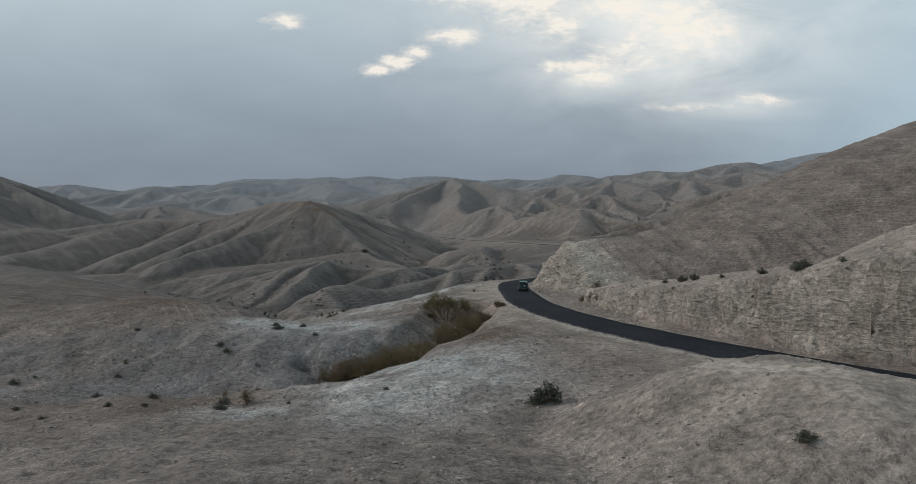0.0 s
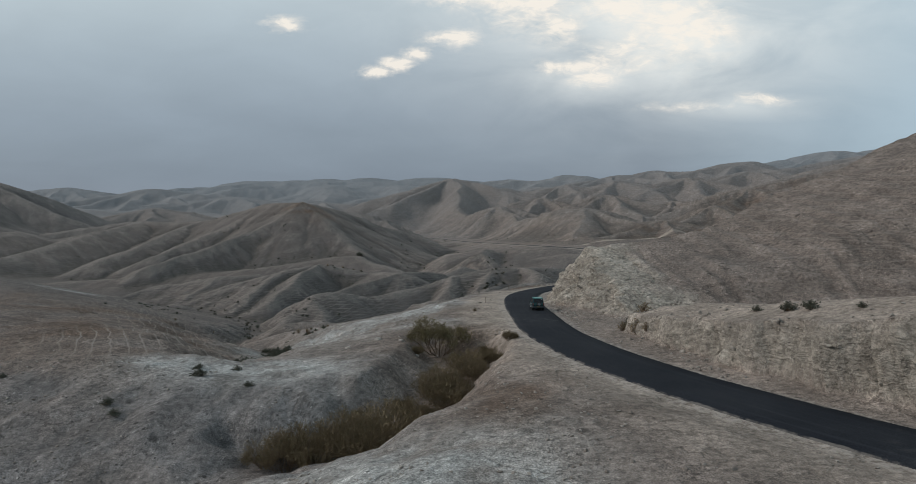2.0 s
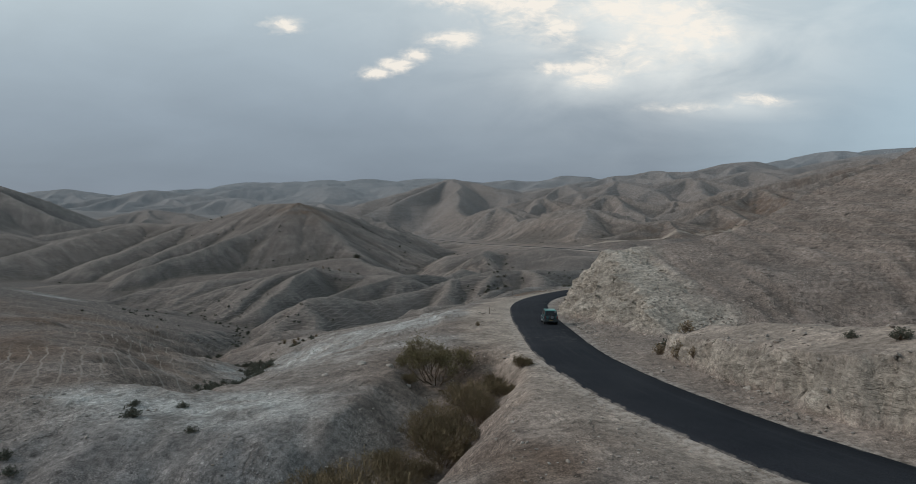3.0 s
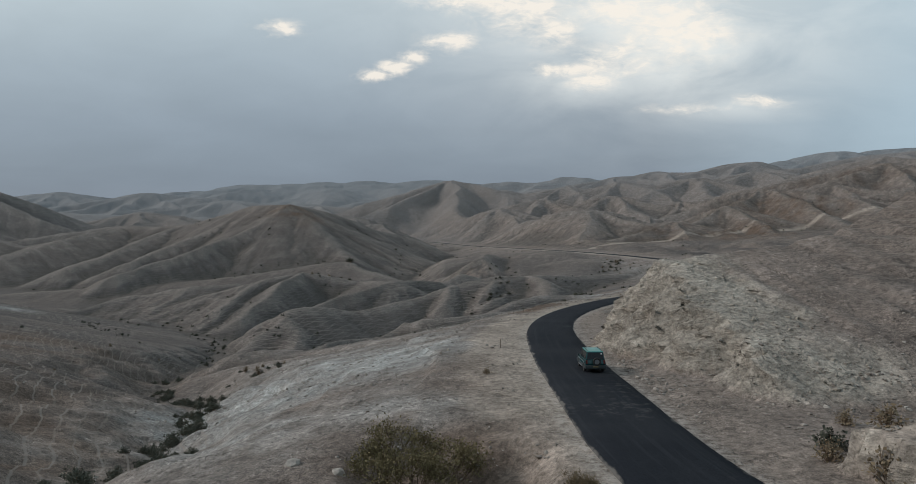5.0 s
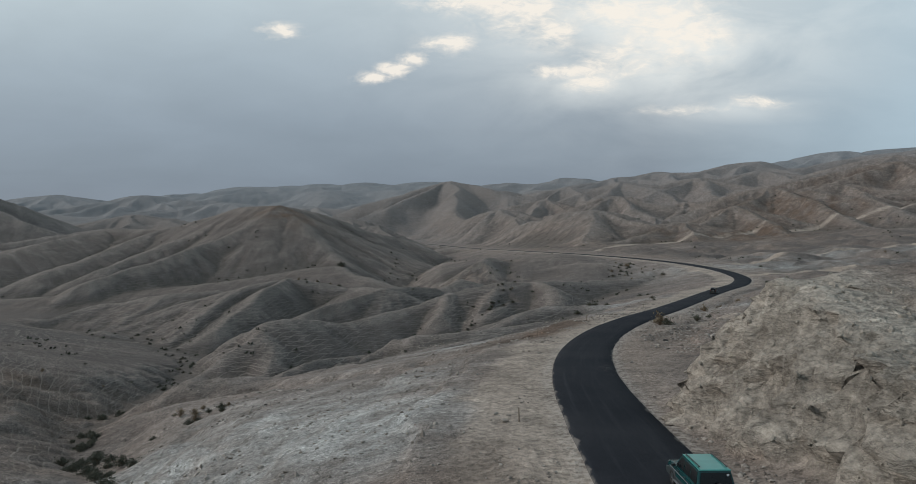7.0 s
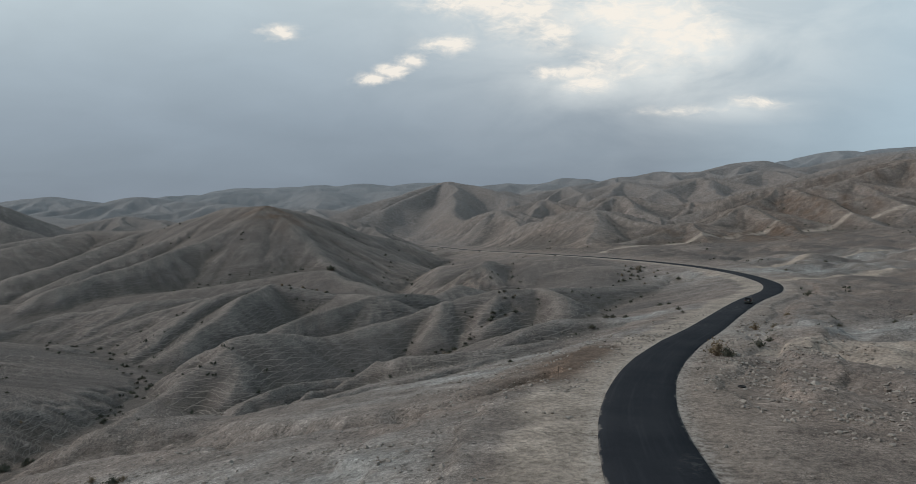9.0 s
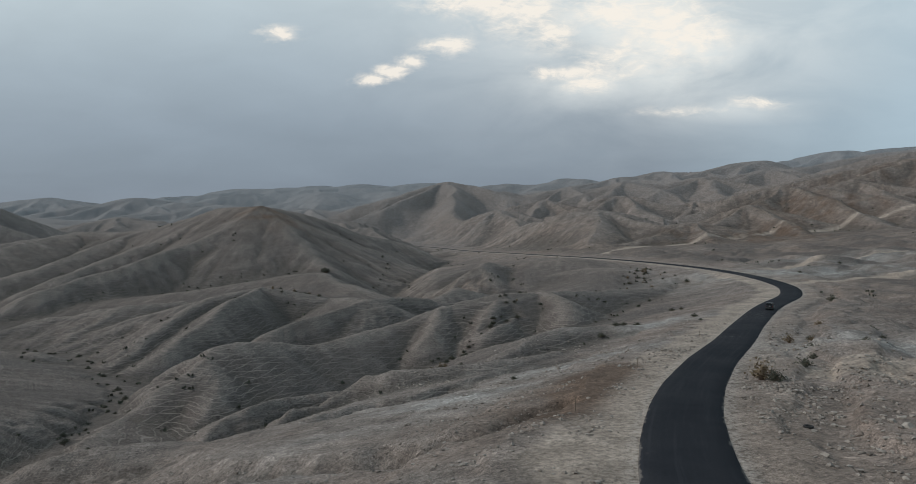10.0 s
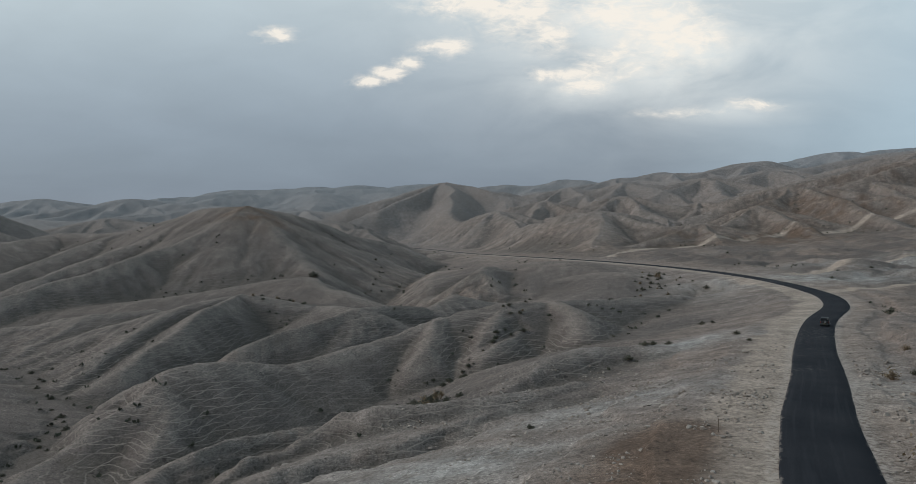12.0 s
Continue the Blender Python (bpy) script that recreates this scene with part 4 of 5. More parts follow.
        vor.inputs["Scale"].default_value = scale
        nt.links.new(pos, vor.inputs["Vector"])
        spot = ramp(nt, vor.outputs["Distance"], [(reach * 0.6, 1.0), (reach, 0.0)])
        tone = nt.nodes.new("ShaderNodeSeparateColor")
        nt.links.new(vor.outputs["Color"], tone.inputs[0])
        pick = math_node(nt, "MULTIPLY", spot, ramp(nt, tone.outputs[1], [(0.55, 0.0), (0.6, 1.0)]))
        pick = math_node(nt, "MULTIPLY", math_node(nt, "MULTIPLY", pick, ramp(nt, n_mid, [(0.42, 0.3), (0.56, 1.0)])), math_node(nt, "SUBTRACT", 1.0, math_node(nt, "MULTIPLY", math_node(nt, "MAXIMUM", attr(nt, "cliff"), attr(nt, "dust")), 0.8), True))
        col = mix_color(nt, pick, col, mix_color(nt, 1.0, col, ramp(nt, tone.outputs[0], [(0.45, dark_k), (0.55, light_k)]), "MULTIPLY"))
    # washed crusts with ragged edges, small scarps and cracks
    wash = noise_tex(nt, pos, 0.22, 8, 0.66)
    col = mix_color(nt, calm, col, mix_color(nt, 1.0, col, ramp(nt, wash, [(0.40, 0.84), (0.43, 1.0), (0.54, 1.0), (0.57, 1.22)]), "MULTIPLY"))
    crack = math_node(nt, "ABSOLUTE", math_node(nt, "SUBTRACT", noise_tex(nt, pos, 0.075, 8, 0.58), 0.5))
    crack = math_node(nt, "MULTIPLY", ramp(nt, crack, [(0.002, 1.0), (0.007, 0.0)]), ramp(nt, noise_tex(nt, pos, 0.11, 3, 0.5), [(0.48, 0.0), (0.56, 1.0)]))
    col = mix_color(nt, math_node(nt, "MULTIPLY", crack, 0.35), col, (0.060, 0.050, 0.042))
    # trails that run straight down the bank
    td = math_node(nt, "ADD", math_node(nt, "DIVIDE", math_node(nt, "ADD", math_node(nt, "MULTIPLY", X, 0.88), math_node(nt, "MULTIPLY", Y, 0.47)), 1.8), math_node(nt, "MULTIPLY", noise_tex(nt, pos, 0.05, 4, 0.5), 4.0))
    fd = math_node(nt, "ABSOLUTE", math_node(nt, "SUBTRACT", math_node(nt, "FRACT", td), 0.5))
    path = math_node(nt, "MULTIPLY", ramp(nt, fd, [(0.42, 0.0), (0.47, 1.0)]), attr(nt, "trail"), True)
    col = mix_color(nt, math_node(nt, "MULTIPLY", path, 0.75), col, (0.250, 0.216, 0.186))
    col = mix_color(nt, math_node(nt, "MULTIPLY", net, 0.46), col, (0.270, 0.240, 0.212))
    bed = nt.nodes.new("ShaderNodeMapping")
    bed.inputs["Scale"].default_value = (0.6, 0.45, 1.6)
    bed.inputs["Rotation"].default_value = (0.22, 0.1, 0)
    nt.links.new(pos, bed.inputs["Vector"])
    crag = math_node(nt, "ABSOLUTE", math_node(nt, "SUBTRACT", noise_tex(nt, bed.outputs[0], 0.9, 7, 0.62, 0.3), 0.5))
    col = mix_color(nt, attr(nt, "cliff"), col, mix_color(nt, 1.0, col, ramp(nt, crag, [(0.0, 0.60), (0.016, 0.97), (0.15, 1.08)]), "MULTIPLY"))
    col = mix_color(nt, math_node(nt, "MULTIPLY", attr(nt, "rim"), ramp(nt, n_fine, [(0.42, 0.0), (0.58, 0.6)])), col, (0.36, 0.33, 0.295))
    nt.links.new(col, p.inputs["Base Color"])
    h = math_node(nt, "ADD", math_node(nt, "MULTIPLY", n_fine, 0.24), math_node(nt, "MULTIPLY", n_grit, 0.05))
    h = math_node(nt, "ADD", h, math_node(nt, "MULTIPLY", n_mid, 0.25))
    h = math_node(nt, "SUBTRACT", h, math_node(nt, "MULTIPLY", net, 0.10))
    h = math_node(nt, "ADD", h, math_node(nt, "MULTIPLY", math_node(nt, "MULTIPLY", crag, attr(nt, "cliff")), 1.8))
    h = math_node(nt, "ADD", h, math_node(nt, "MULTIPLY", ramp(nt, wash, [(0.40, 0.0), (0.43, 0.5), (0.54, 0.5), (0.57, 1.0)]), 0.16))
    h = math_node(nt, "SUBTRACT", h, math_node(nt, "MULTIPLY", crack, 0.12))
    bump(nt, p, h, 1.0, 0.6)
    return m


ground, height, dip, cliff_points = build_ground()
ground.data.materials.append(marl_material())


def build_road():
    ys = np.concatenate([np.arange(-60, 420, 1.0), np.arange(420, 1250, 4.0)])
    xs, zs = ROAD_X(ys), ROAD_Z(ys)
    sl = (ROAD_X(ys + 1) - ROAD_X(ys - 1)) / 2
    nx, ny = 1 / np.sqrt(1 + sl * sl), -sl / np.sqrt(1 + sl * sl)
    bm = bmesh.new()
    prev, across, along = None, [], []
    for k in range(len(ys)):
        row = []
        for w in (-3.2, -3.1, -1.6, 0, 1.6, 3.1, 3.2):
            j = 0.10 * noise.noise((ys[k] * 0.17, w, 3)) if abs(w) > 3 else 0
            h = -0.12 if abs(w) > 3.15 else 0.02 + 0.04 * (1 - abs(w) / 3.2)
            across.append(w)
            along.append(ys[k])
            row.append(bm.verts.new((xs[k] + nx[k] * (w + j), ys[k] + ny[k] * (w + j), zs[k] + h)))
        if prev:
            for a in range(6):
                bm.faces.new((prev[a], prev[a + 1], row[a + 1], row[a]))
        prev = row
    m = bpy.data.meshes.new("road")
    bm.to_mesh(m)
    bm.free()
    m.attributes.new("across", "FLOAT", "POINT").data.foreach_set("value", np.array(across, np.float32))
    m.attributes.new("along", "FLOAT", "POINT").data.foreach_set("value", np.array(along, np.float32))
    for p in m.polygons:
        p.use_smooth = True
    ob = new("road", m)
    tagged(ob, "narrow winding black asphalt road without markings", "road", kind="structure")
    mt, nt, p = material("asphalt", 0.9)
    geo = nt.nodes.new("ShaderNodeNewGeometry")
    pos = geo.outputs["Position"]
    p.inputs["Specular IOR Level"].default_value = 0.06
    big, fine = noise_tex(nt, pos, 0.12, 5, 0.6), noise_tex(nt, pos, 14.0, 3, 0.7)
    col = mix_color(nt, ramp(nt, big, [(0.3, 0.0), (0.7, 1.0)]), (0.011, 0.013, 0.017), (0.022, 0.024, 0.028))
    col = mix_color(nt, 1.0, col, ramp(nt, fine, [(0.38, 0.75), (0.62, 1.35)]), "MULTIPLY")
    # lengthwise streaks, tyre-worn bands and dust blown in from the edges
    comb = nt.nodes.new("ShaderNodeCombineXYZ")
    nt.links.new(math_node(nt, "MULTIPLY", attr(nt, "across"), 1.3), comb.inputs[0])
    nt.links.new(math_node(nt, "MULTIPLY", attr(nt, "along"), 0.035), comb.inputs[1])
    streak = noise_tex(nt, comb.outputs[0], 1.6, 5, 0.6)
    col = mix_color(nt, ramp(nt, streak, [(0.52, 0.0), (0.74, 0.40)]), col, (0.042, 0.046, 0.052))
    edge = math_node(nt, "ADD", math_node(nt, "DIVIDE", math_node(nt, "ABSOLUTE", attr(nt, "across")), 3.2), math_node(nt, "MULTIPLY", math_node(nt, "SUBTRACT", noise_tex(nt, pos, 0.5, 6, 0.65), 0.5), 0.4))
    col = mix_color(nt, ramp(nt, edge, [(0.95, 0.0), (1.07, 0.7)]), col, (0.17, 0.155, 0.14))
    scuff = math_node(nt, "MULTIPLY", ramp(nt, noise_tex(nt, pos, 0.045, 3, 0.5), [(0.56, 0.0), (0.66, 1.0)]), ramp(nt, noise_tex(nt, pos, 1.4, 6, 0.7), [(0.52, 0.0), (0.62, 0.5)]))
    col = mix_color(nt, scuff, col, (0.13, 0.125, 0.12))
    nt.links.new(col, p.inputs["Base Color"])
    bump(nt, p, fine, 0.3, 0.02)
    m.materials.append(mt)
    return ob


road = build_road()

# ---- things ----
def part(name, bm, mat, parent=None, label="", smooth=False):
    """Links a bmesh as one mesh object, under a thing or a part."""
    me = bpy.data.meshes.new(name)
    bm.normal_update()
    bm.to_mesh(me)
    bm.free()
    if smooth:
        for f in me.polygons:
            f.use_smooth = True
    me.materials.append(mat)
    ob = new(name, me)
    if parent is not None:
        ob.parent = parent
    if label:
        tagged(ob, label)
    return ob


def empty(name, m, label, category, group=""):
    ob = new(name)
    ob.matrix_world = m
    return tagged(ob, label, category, group)


def plain(name, color, rough=0.6, metal=0.0, vary=0.12, scale=3.0, spec=None):
    """A paint or coat with slight dirt and mottling."""
    m, nt, p = material(name, rough, metal)
    tc = nt.nodes.new("ShaderNodeTexCoord")
    n = noise_tex(nt, tc.outputs["Object"], scale, 5, 0.6)
    col = mix_color(nt, 1.0, color, ramp(nt, n, [(0.3, 1 - vary), (0.7, 1 + vary)]), "MULTIPLY")
    nt.links.new(col, p.inputs["Base Color"])
    if spec is not None:
        p.inputs["Specular IOR Level"].default_value = spec
    return m


def foliage(name, dark, light):
    m, nt, p = material(name, 0.85)
    p.inputs["Specular IOR Level"].default_value = 0.15
    geo = nt.nodes.new("ShaderNodeNewGeometry")
    info = nt.nodes.new("ShaderNodeObjectInfo")
    k = math_node(nt, "ADD", math_node(nt, "MULTIPLY", geo.outputs["Random Per Island"], 0.55), math_node(nt, "MULTIPLY", info.outputs["Random"], 0.45))
    nt.links.new(mix_color(nt, k, dark, light), p.inputs["Base Color"])
    return m


PAINT = plain("teal_paint", (0.003, 0.043, 0.045), 0.25, 0.0, 0.10, 2.0, 0.5)
# brighter copy of the body teal: sky light on the roof put into its colour
ROOF = plain("skylit_teal_paint", (0.030, 0.200, 0.180), 0.3, 0.0, 0.10, 2.0, 0.5)
DARK_PAINT = plain("dark_paint", (0.022, 0.025, 0.028), 0.6, 0.0, 0.15, 2.0, 0.25)
CLADDING = plain("grey_cladding", (0.022, 0.030, 0.032), 0.55)
GLASS = plain("tinted_glass", (0.006, 0.008, 0.010), 0.2, 0.0, 0.05, 3.0, 0.3)
RUBBER = plain("tyre_rubber", (0.018, 0.018, 0.018), 0.9)
ALLOY = plain("alloy", (0.22, 0.23, 0.24), 0.5, 0.6)
LAMP_RED = plain("red_lens", (0.10, 0.012, 0.010), 0.3)
LAMP_CLEAR = plain("clear_lens", (0.5, 0.5, 0.48), 0.2)
PLATE = plain("plate_yellow", (0.16, 0.13, 0.06), 0.5)
STICKER = plain("white_sticker", (0.7, 0.7, 0.7), 0.5)


def prism(bm, pts, half, taper=None, x0=0.0):
    """A closed solid from a side outline of (y, z) points, as wide as half to each side; taper gives a half width for each point."""
    a = [bm.verts.new((x0 - (taper[i] if taper else half), y, z)) for i, (y, z) in enumerate(pts)]
    b = [bm.verts.new((x0 + (taper[i] if taper else half), y, z)) for i, (y, z) in enumerate(pts)]
    n = len(pts)
    bm.faces.new(a)
    bm.faces.new(b[::-1])
    for i in range(n):
        j = (i + 1) % n
        bm.faces.new((a[i], b[i], b[j], a[j]))
    bmesh.ops.recalc_face_normals(bm, faces=bm.faces)
    return bm


def bevelled(bm, width, segments=2):
    bmesh.ops.bevel(bm, geom=list(bm.edges), offset=width, segments=segments, profile=0.7, affect="EDGES")
    return bm


def block(sx, sy, sz, at, bevel=0.0):
    bm = bmesh.new()
    bmesh.ops.create_cube(bm, size=1, matrix=Matrix.Translation(at) @ Matrix.Diagonal((sx, sy, sz, 1)))
    return bevelled(bm, bevel) if bevel else bm


def wheel(parent, at, r=0.36, w=0.25, axis="X", name="wheel"):
    """A tyre with rounded shoulders and a dished rim with spokes."""
    turn = Matrix.Rotation(radians(90), 4, "Y") if axis == "X" else Matrix.Rotation(radians(90), 4, "X")
    place = Matrix.Translation(at) @ turn
    prof = [(r * 0.62, -w / 2 * 0.8), (r * 0.88, -w / 2), (r * 0.97, -w / 2 * 0.85), (r, -w / 2 * 0.5), (r, w / 2 * 0.5), (r * 0.97, w / 2 * 0.85), (r * 0.88, w / 2), (r * 0.62, w / 2 * 0.8)]
    bm = bmesh.new()
    n = 24
    rings = [[bm.verts.new(place @ Vector((q * math.cos(2 * math.pi * k / n), q * math.sin(2 * math.pi * k / n), h))) for q, h in prof] for k in range(n)]
    for k in range(n):
        a, b = rings[k], rings[(k + 1) % n]
        for i in range(len(prof)):
            j = (i + 1) % len(prof)
            bm.faces.new((a[i], b[i], b[j], a[j]))
    bmesh.ops.recalc_face_normals(bm, faces=bm.faces)
    tyre = part(name, bm, RUBBER, parent, smooth=True)
    bm = bmesh.new()
    bmesh.ops.create_cone(bm, cap_ends=True, segments=20, radius1=r * 0.16, radius2=r * 0.16, depth=w * 0.8, matrix=place)
    for k in range(5):
        m = place @ Matrix.Rotation(2 * math.pi * k / 5, 4, "Z") @ Matrix.Translation((r * 0.36, 0, 0)) @ Matrix.Diagonal((r * 0.56, r * 0.17, w * 0.7, 1))
        bmesh.ops.create_cube(bm, size=1, matrix=m)
    bmesh.ops.create_cone(bm, cap_ends=True, segments=20, radius1=r * 0.60, radius2=r * 0.60, depth=w * 0.45, matrix=place)
    part("rim", bm, ALLOY, tyre, "five-spoke alloy rim")
    return tyre


def build_suv(m, paint, label, length=4.6, rails=True):
    """A tall estate-bodied off-roader, nose along +y, standing on z = 0."""
    car = empty("off_road_car", m, label, "car")
    k = length / 4.6
    lower = [(-2.20 * k, 0.52), (-2.24 * k, 0.80), (-2.18 * k, 1.08), (0.85 * k, 1.10), (1.20 * k, 1.10), (2.05 * k, 0.99), (2.20 * k, 0.85), (2.22 * k, 0.55)]
    part("body", bevelled(prism(bmesh.new(), lower, 0, [0.86, 0.88, 0.85, 0.85, 0.84, 0.78, 0.80, 0.82]), 0.04), paint, car)
    sill = [(-2.26 * k, 0.34), (-2.28 * k, 0.66), (-1.75 * k, 0.78), (-0.95 * k, 0.78), (-0.85 * k, 0.56), (0.85 * k, 0.56), (0.98 * k, 0.78), (1.72 * k, 0.78), (2.26 * k, 0.64), (2.26 * k, 0.34)]
    part("cladding", bevelled(prism(bmesh.new(), sill, 0.885), 0.02, 1), CLADDING, car, "dark grey lower body cladding")
    cabin = [(-2.14 * k, 1.08), (-2.00 * k, 1.74), (0.25 * k, 1.79), (0.98 * k, 1.10)]
    part("cabin", bevelled(prism(bmesh.new(), cabin, 0, [0.83, 0.70, 0.70, 0.80]), 0.05), paint, car)
    roof = [(-2.02 * k, 1.755), (-1.98 * k, 1.80), (-0.8 * k, 1.835), (0.22 * k, 1.825), (0.27 * k, 1.785)]
    part("roof", bevelled(prism(bmesh.new(), roof, 0.695), 0.012, 1), ROOF if paint is PAINT else paint, car, "roof panel in lighter teal that imitates sky light" if paint is PAINT else "")
    for s in (-1, 1):
        for y0, y1, y2, y3 in ((-1.98, -1.88, -1.12, -1.12), (-1.05, -1.05, -0.32, -0.32), (-0.25, -0.25, 0.20, 0.80)):
            bm = bmesh.new()
            pts = [(y0 * k, 1.14), (y1 * k, 1.67), (y2 * k, 1.69), (y3 * k, 1.15)]
            if y0 == -0.25:
                pts = [(y0 * k, 1.14), (y1 * k, 1.69), (0.20 * k, 1.70), (0.80 * k, 1.15)]
            wid = [0.825 - (z - 1.08) / 0.68 * 0.13 for _, z in pts]
            va = [bm.verts.new((s * (w + 0.012), y, z)) for w, (y, z) in zip(wid, pts)]
            vb = [bm.verts.new((s * (w - 0.03), y, z)) for w, (y, z) in zip(wid, pts)]
            bm.faces.new(va)
            bm.faces.new(vb[::-1])
            for i in range(4):
                j = (i + 1) % 4
                bm.faces.new((va[i], vb[i], vb[j], va[j]))
            bmesh.ops.recalc_face_normals(bm, faces=bm.faces)
            part("side_window", bm, GLASS, car)
        part("side_step", block(0.14, 1.7 * k, 0.05, (s * 0.92, -0.02, 0.40), 0.015), ALLOY, car, "pale metal side step")
        part("side_strip", block(0.02, 3.3 * k, 0.06, (s * 0.885, 0, 0.86), 0.006), ALLOY, car)
        part("door_mirror", block(0.17, 0.12, 0.15, (s * 0.98, 0.72 * k, 1.16), 0.03), CLADDING, car)
        part("tail_light", block(0.16, 0.06, 0.34, (s * 0.76, -2.225 * k, 0.92), 0.015), LAMP_RED, car)
        part("headlight", block(0.34, 0.06, 0.18, (s * 0.60, 2.20 * k, 0.84), 0.02), LAMP_CLEAR, car)
        for y in (-0.60, 0.35):
            part("door_handle", block(0.03, 0.20, 0.04, (s * 0.885, y * k, 1.00), 0.008), CLADDING, car)
        if rails:
            part("roof_rail", block(0.04, 1.9 * k, 0.04, (s * 0.60, -0.85 * k, 1.875), 0.012), CLADDING, car)
            for y in (-1.7, -0.85, 0.0):
                part("rail_foot", block(0.04, 0.08, 0.05, (s * 0.60, y * k, 1.845), 0.008), CLADDING, car)
        for y in (-1.33, 1.34):
            wheel(car, (s * 0.78, y * k, 0.36))
    for name, y0, z0, y1, z1, w0, w1 in (("windscreen", 0.93, 1.16, 0.33, 1.73, 0.72, 0.63), ("rear_window", -2.135, 1.18, -2.025, 1.68, 0.70, 0.62)):
        bm = bmesh.new()
        d = 0.035 if y0 > 0 else -0.035
        q = [(-w0, y0 * k + d, z0), (w0, y0 * k + d, z0), (w1, y1 * k + d, z1), (-w1, y1 * k + d, z1)]
        va, vb = [bm.verts.new(p) for p in q], [bm.verts.new((x, y - 2 * d, z)) for x, y, z in q]
        bm.faces.new(va)
        bm.faces.new(vb[::-1])
        for i in range(4):
            j = (i + 1) % 4
            bm.faces.new((va[i], vb[i], vb[j], va[j]))
        bmesh.ops.recalc_face_normals(bm, faces=bm.faces)
        pane = part(name, bm, GLASS, car)
        if y0 < 0:
            part("sticker", block(0.11, 0.012, 0.09, (0.52, -2.10 * k, 1.60)), STICKER, pane, "small white window sticker")
    part("rear_bumper", block(1.78, 0.22, 0.24, (0, -2.32 * k, 0.50), 0.05), CLADDING, car)
    part("front_bumper", block(1.76, 0.22, 0.26, (0, 2.28 * k, 0.50), 0.05), CLADDING, car)
    part("grille", block(0.8, 0.05, 0.16, (0, 2.215 * k, 0.84), 0.01), CLADDING, car)
    part("number_plate", block(0.46, 0.02, 0.11, (-0.02, -2.44 * k, 0.56)), PLATE, car, "plain yellow number plate")
    wheel(car, (0.10, -2.36 * k, 0.96), 0.35, 0.22, "Y", "spare_wheel")
    part("tow_hook", block(0.06, 0.18, 0.06, (0, -2.48 * k, 0.38), 0.015), CLADDING, car)
    return car


def on_road(y, off):
    """The pose of a vehicle on the road at y, off metres right of its middle, heading along it."""
    x, s = float(ROAD_X(np.array(y))), float(ROAD_X(np.array(y + 1)) - ROAD_X(np.array(y - 1))) / 2
    g = float(ROAD_Z(np.array(y + 2)) - ROAD_Z(np.array(y - 2))) / (4 * math.hypot(1, s))
    n = math.hypot(1, s)
    z = float(ROAD_Z(np.array(y))) + 0.055
    return pose(x + off / n, y - off * s / n, z, math.degrees(math.atan(g)), 0, -math.degrees(math.atan(s)))


build_suv(on_road(123.6, 1.35), PAINT, "teal off-road estate car with a spare wheel on its rear door")
build_suv(on_road(300, 1.2), DARK_PAINT, "dark off-road car driving away on the road", 4.2, False)


# ---- plants ----
BARK = plain("bark", (0.115, 0.085, 0.062), 0.95, 0, 0.25, 6.0, 0.1)
TWIG = plain("dry_twig", (0.165, 0.120, 0.085), 0.95, 0, 0.3, 8.0, 0.1)
TAMARISK = foliage("tamarisk_green", (0.078, 0.062, 0.036), (0.205, 0.155, 0.092))
TREE_LEAF = foliage("tree_green", (0.070, 0.062, 0.032), (0.185, 0.150, 0.080))
SHRUB_LEAF = foliage("saltbush_grey", (0.052, 0.056, 0.042), (0.115, 0.116, 0.090))
DRY_LEAF = foliage("dry_straw", (0.110, 0.082, 0.050), (0.230, 0.180, 0.120))


def tube(bm, a, b, ra, rb, sides=4):
    d = (b - a).normalized()
    u = d.orthogonal().normalized()
    v = d.cross(u)
    ring = [[bm.verts.new(p + r * (math.cos(2 * math.pi * k / sides) * u + math.sin(2 * math.pi * k / sides) * v)) for k in range(sides)] for p, r in ((a, ra), (b, rb))]
    for k in range(sides):
        j = (k + 1) % sides
        bm.faces.new((ring[0][k], ring[0][j], ring[1][j], ring[1][k]))


def leaf(bm, at, size, rnd, lean=None):
    d = Vector((rnd.gauss(0, 1), rnd.gauss(0, 1), rnd.gauss(0.4, 1))).normalized()
    if lean is not None:
        d = (d * 0.6 + lean).normalized()
    s = d.orthogonal().normalized() * size * rnd.uniform(0.25, 0.45)
    s.rotate(Matrix.Rotation(rnd.uniform(0, 6.3), 3, d))
    e = d * size * rnd.uniform(0.7, 1.3)
    bm.faces.new([bm.verts.new(p) for p in (at - s * 0.3, at + e * 0.5 - s, at + e, at + e * 0.5 + s)])


def spray(bm, at, size, rnd, lean):
    """A thin feathery shoot."""
    d = (Vector((rnd.gauss(0, 0.5), rnd.gauss(0, 0.5), rnd.gauss(0.2, 0.5))) + lean).normalized()
    s = d.orthogonal().normalized() * size * 0.09
    s.rotate(Matrix.Rotation(rnd.uniform(0, 6.3), 3, d))
    bm.faces.new([bm.verts.new(p) for p in (at - s, at + d * size, at + s)])


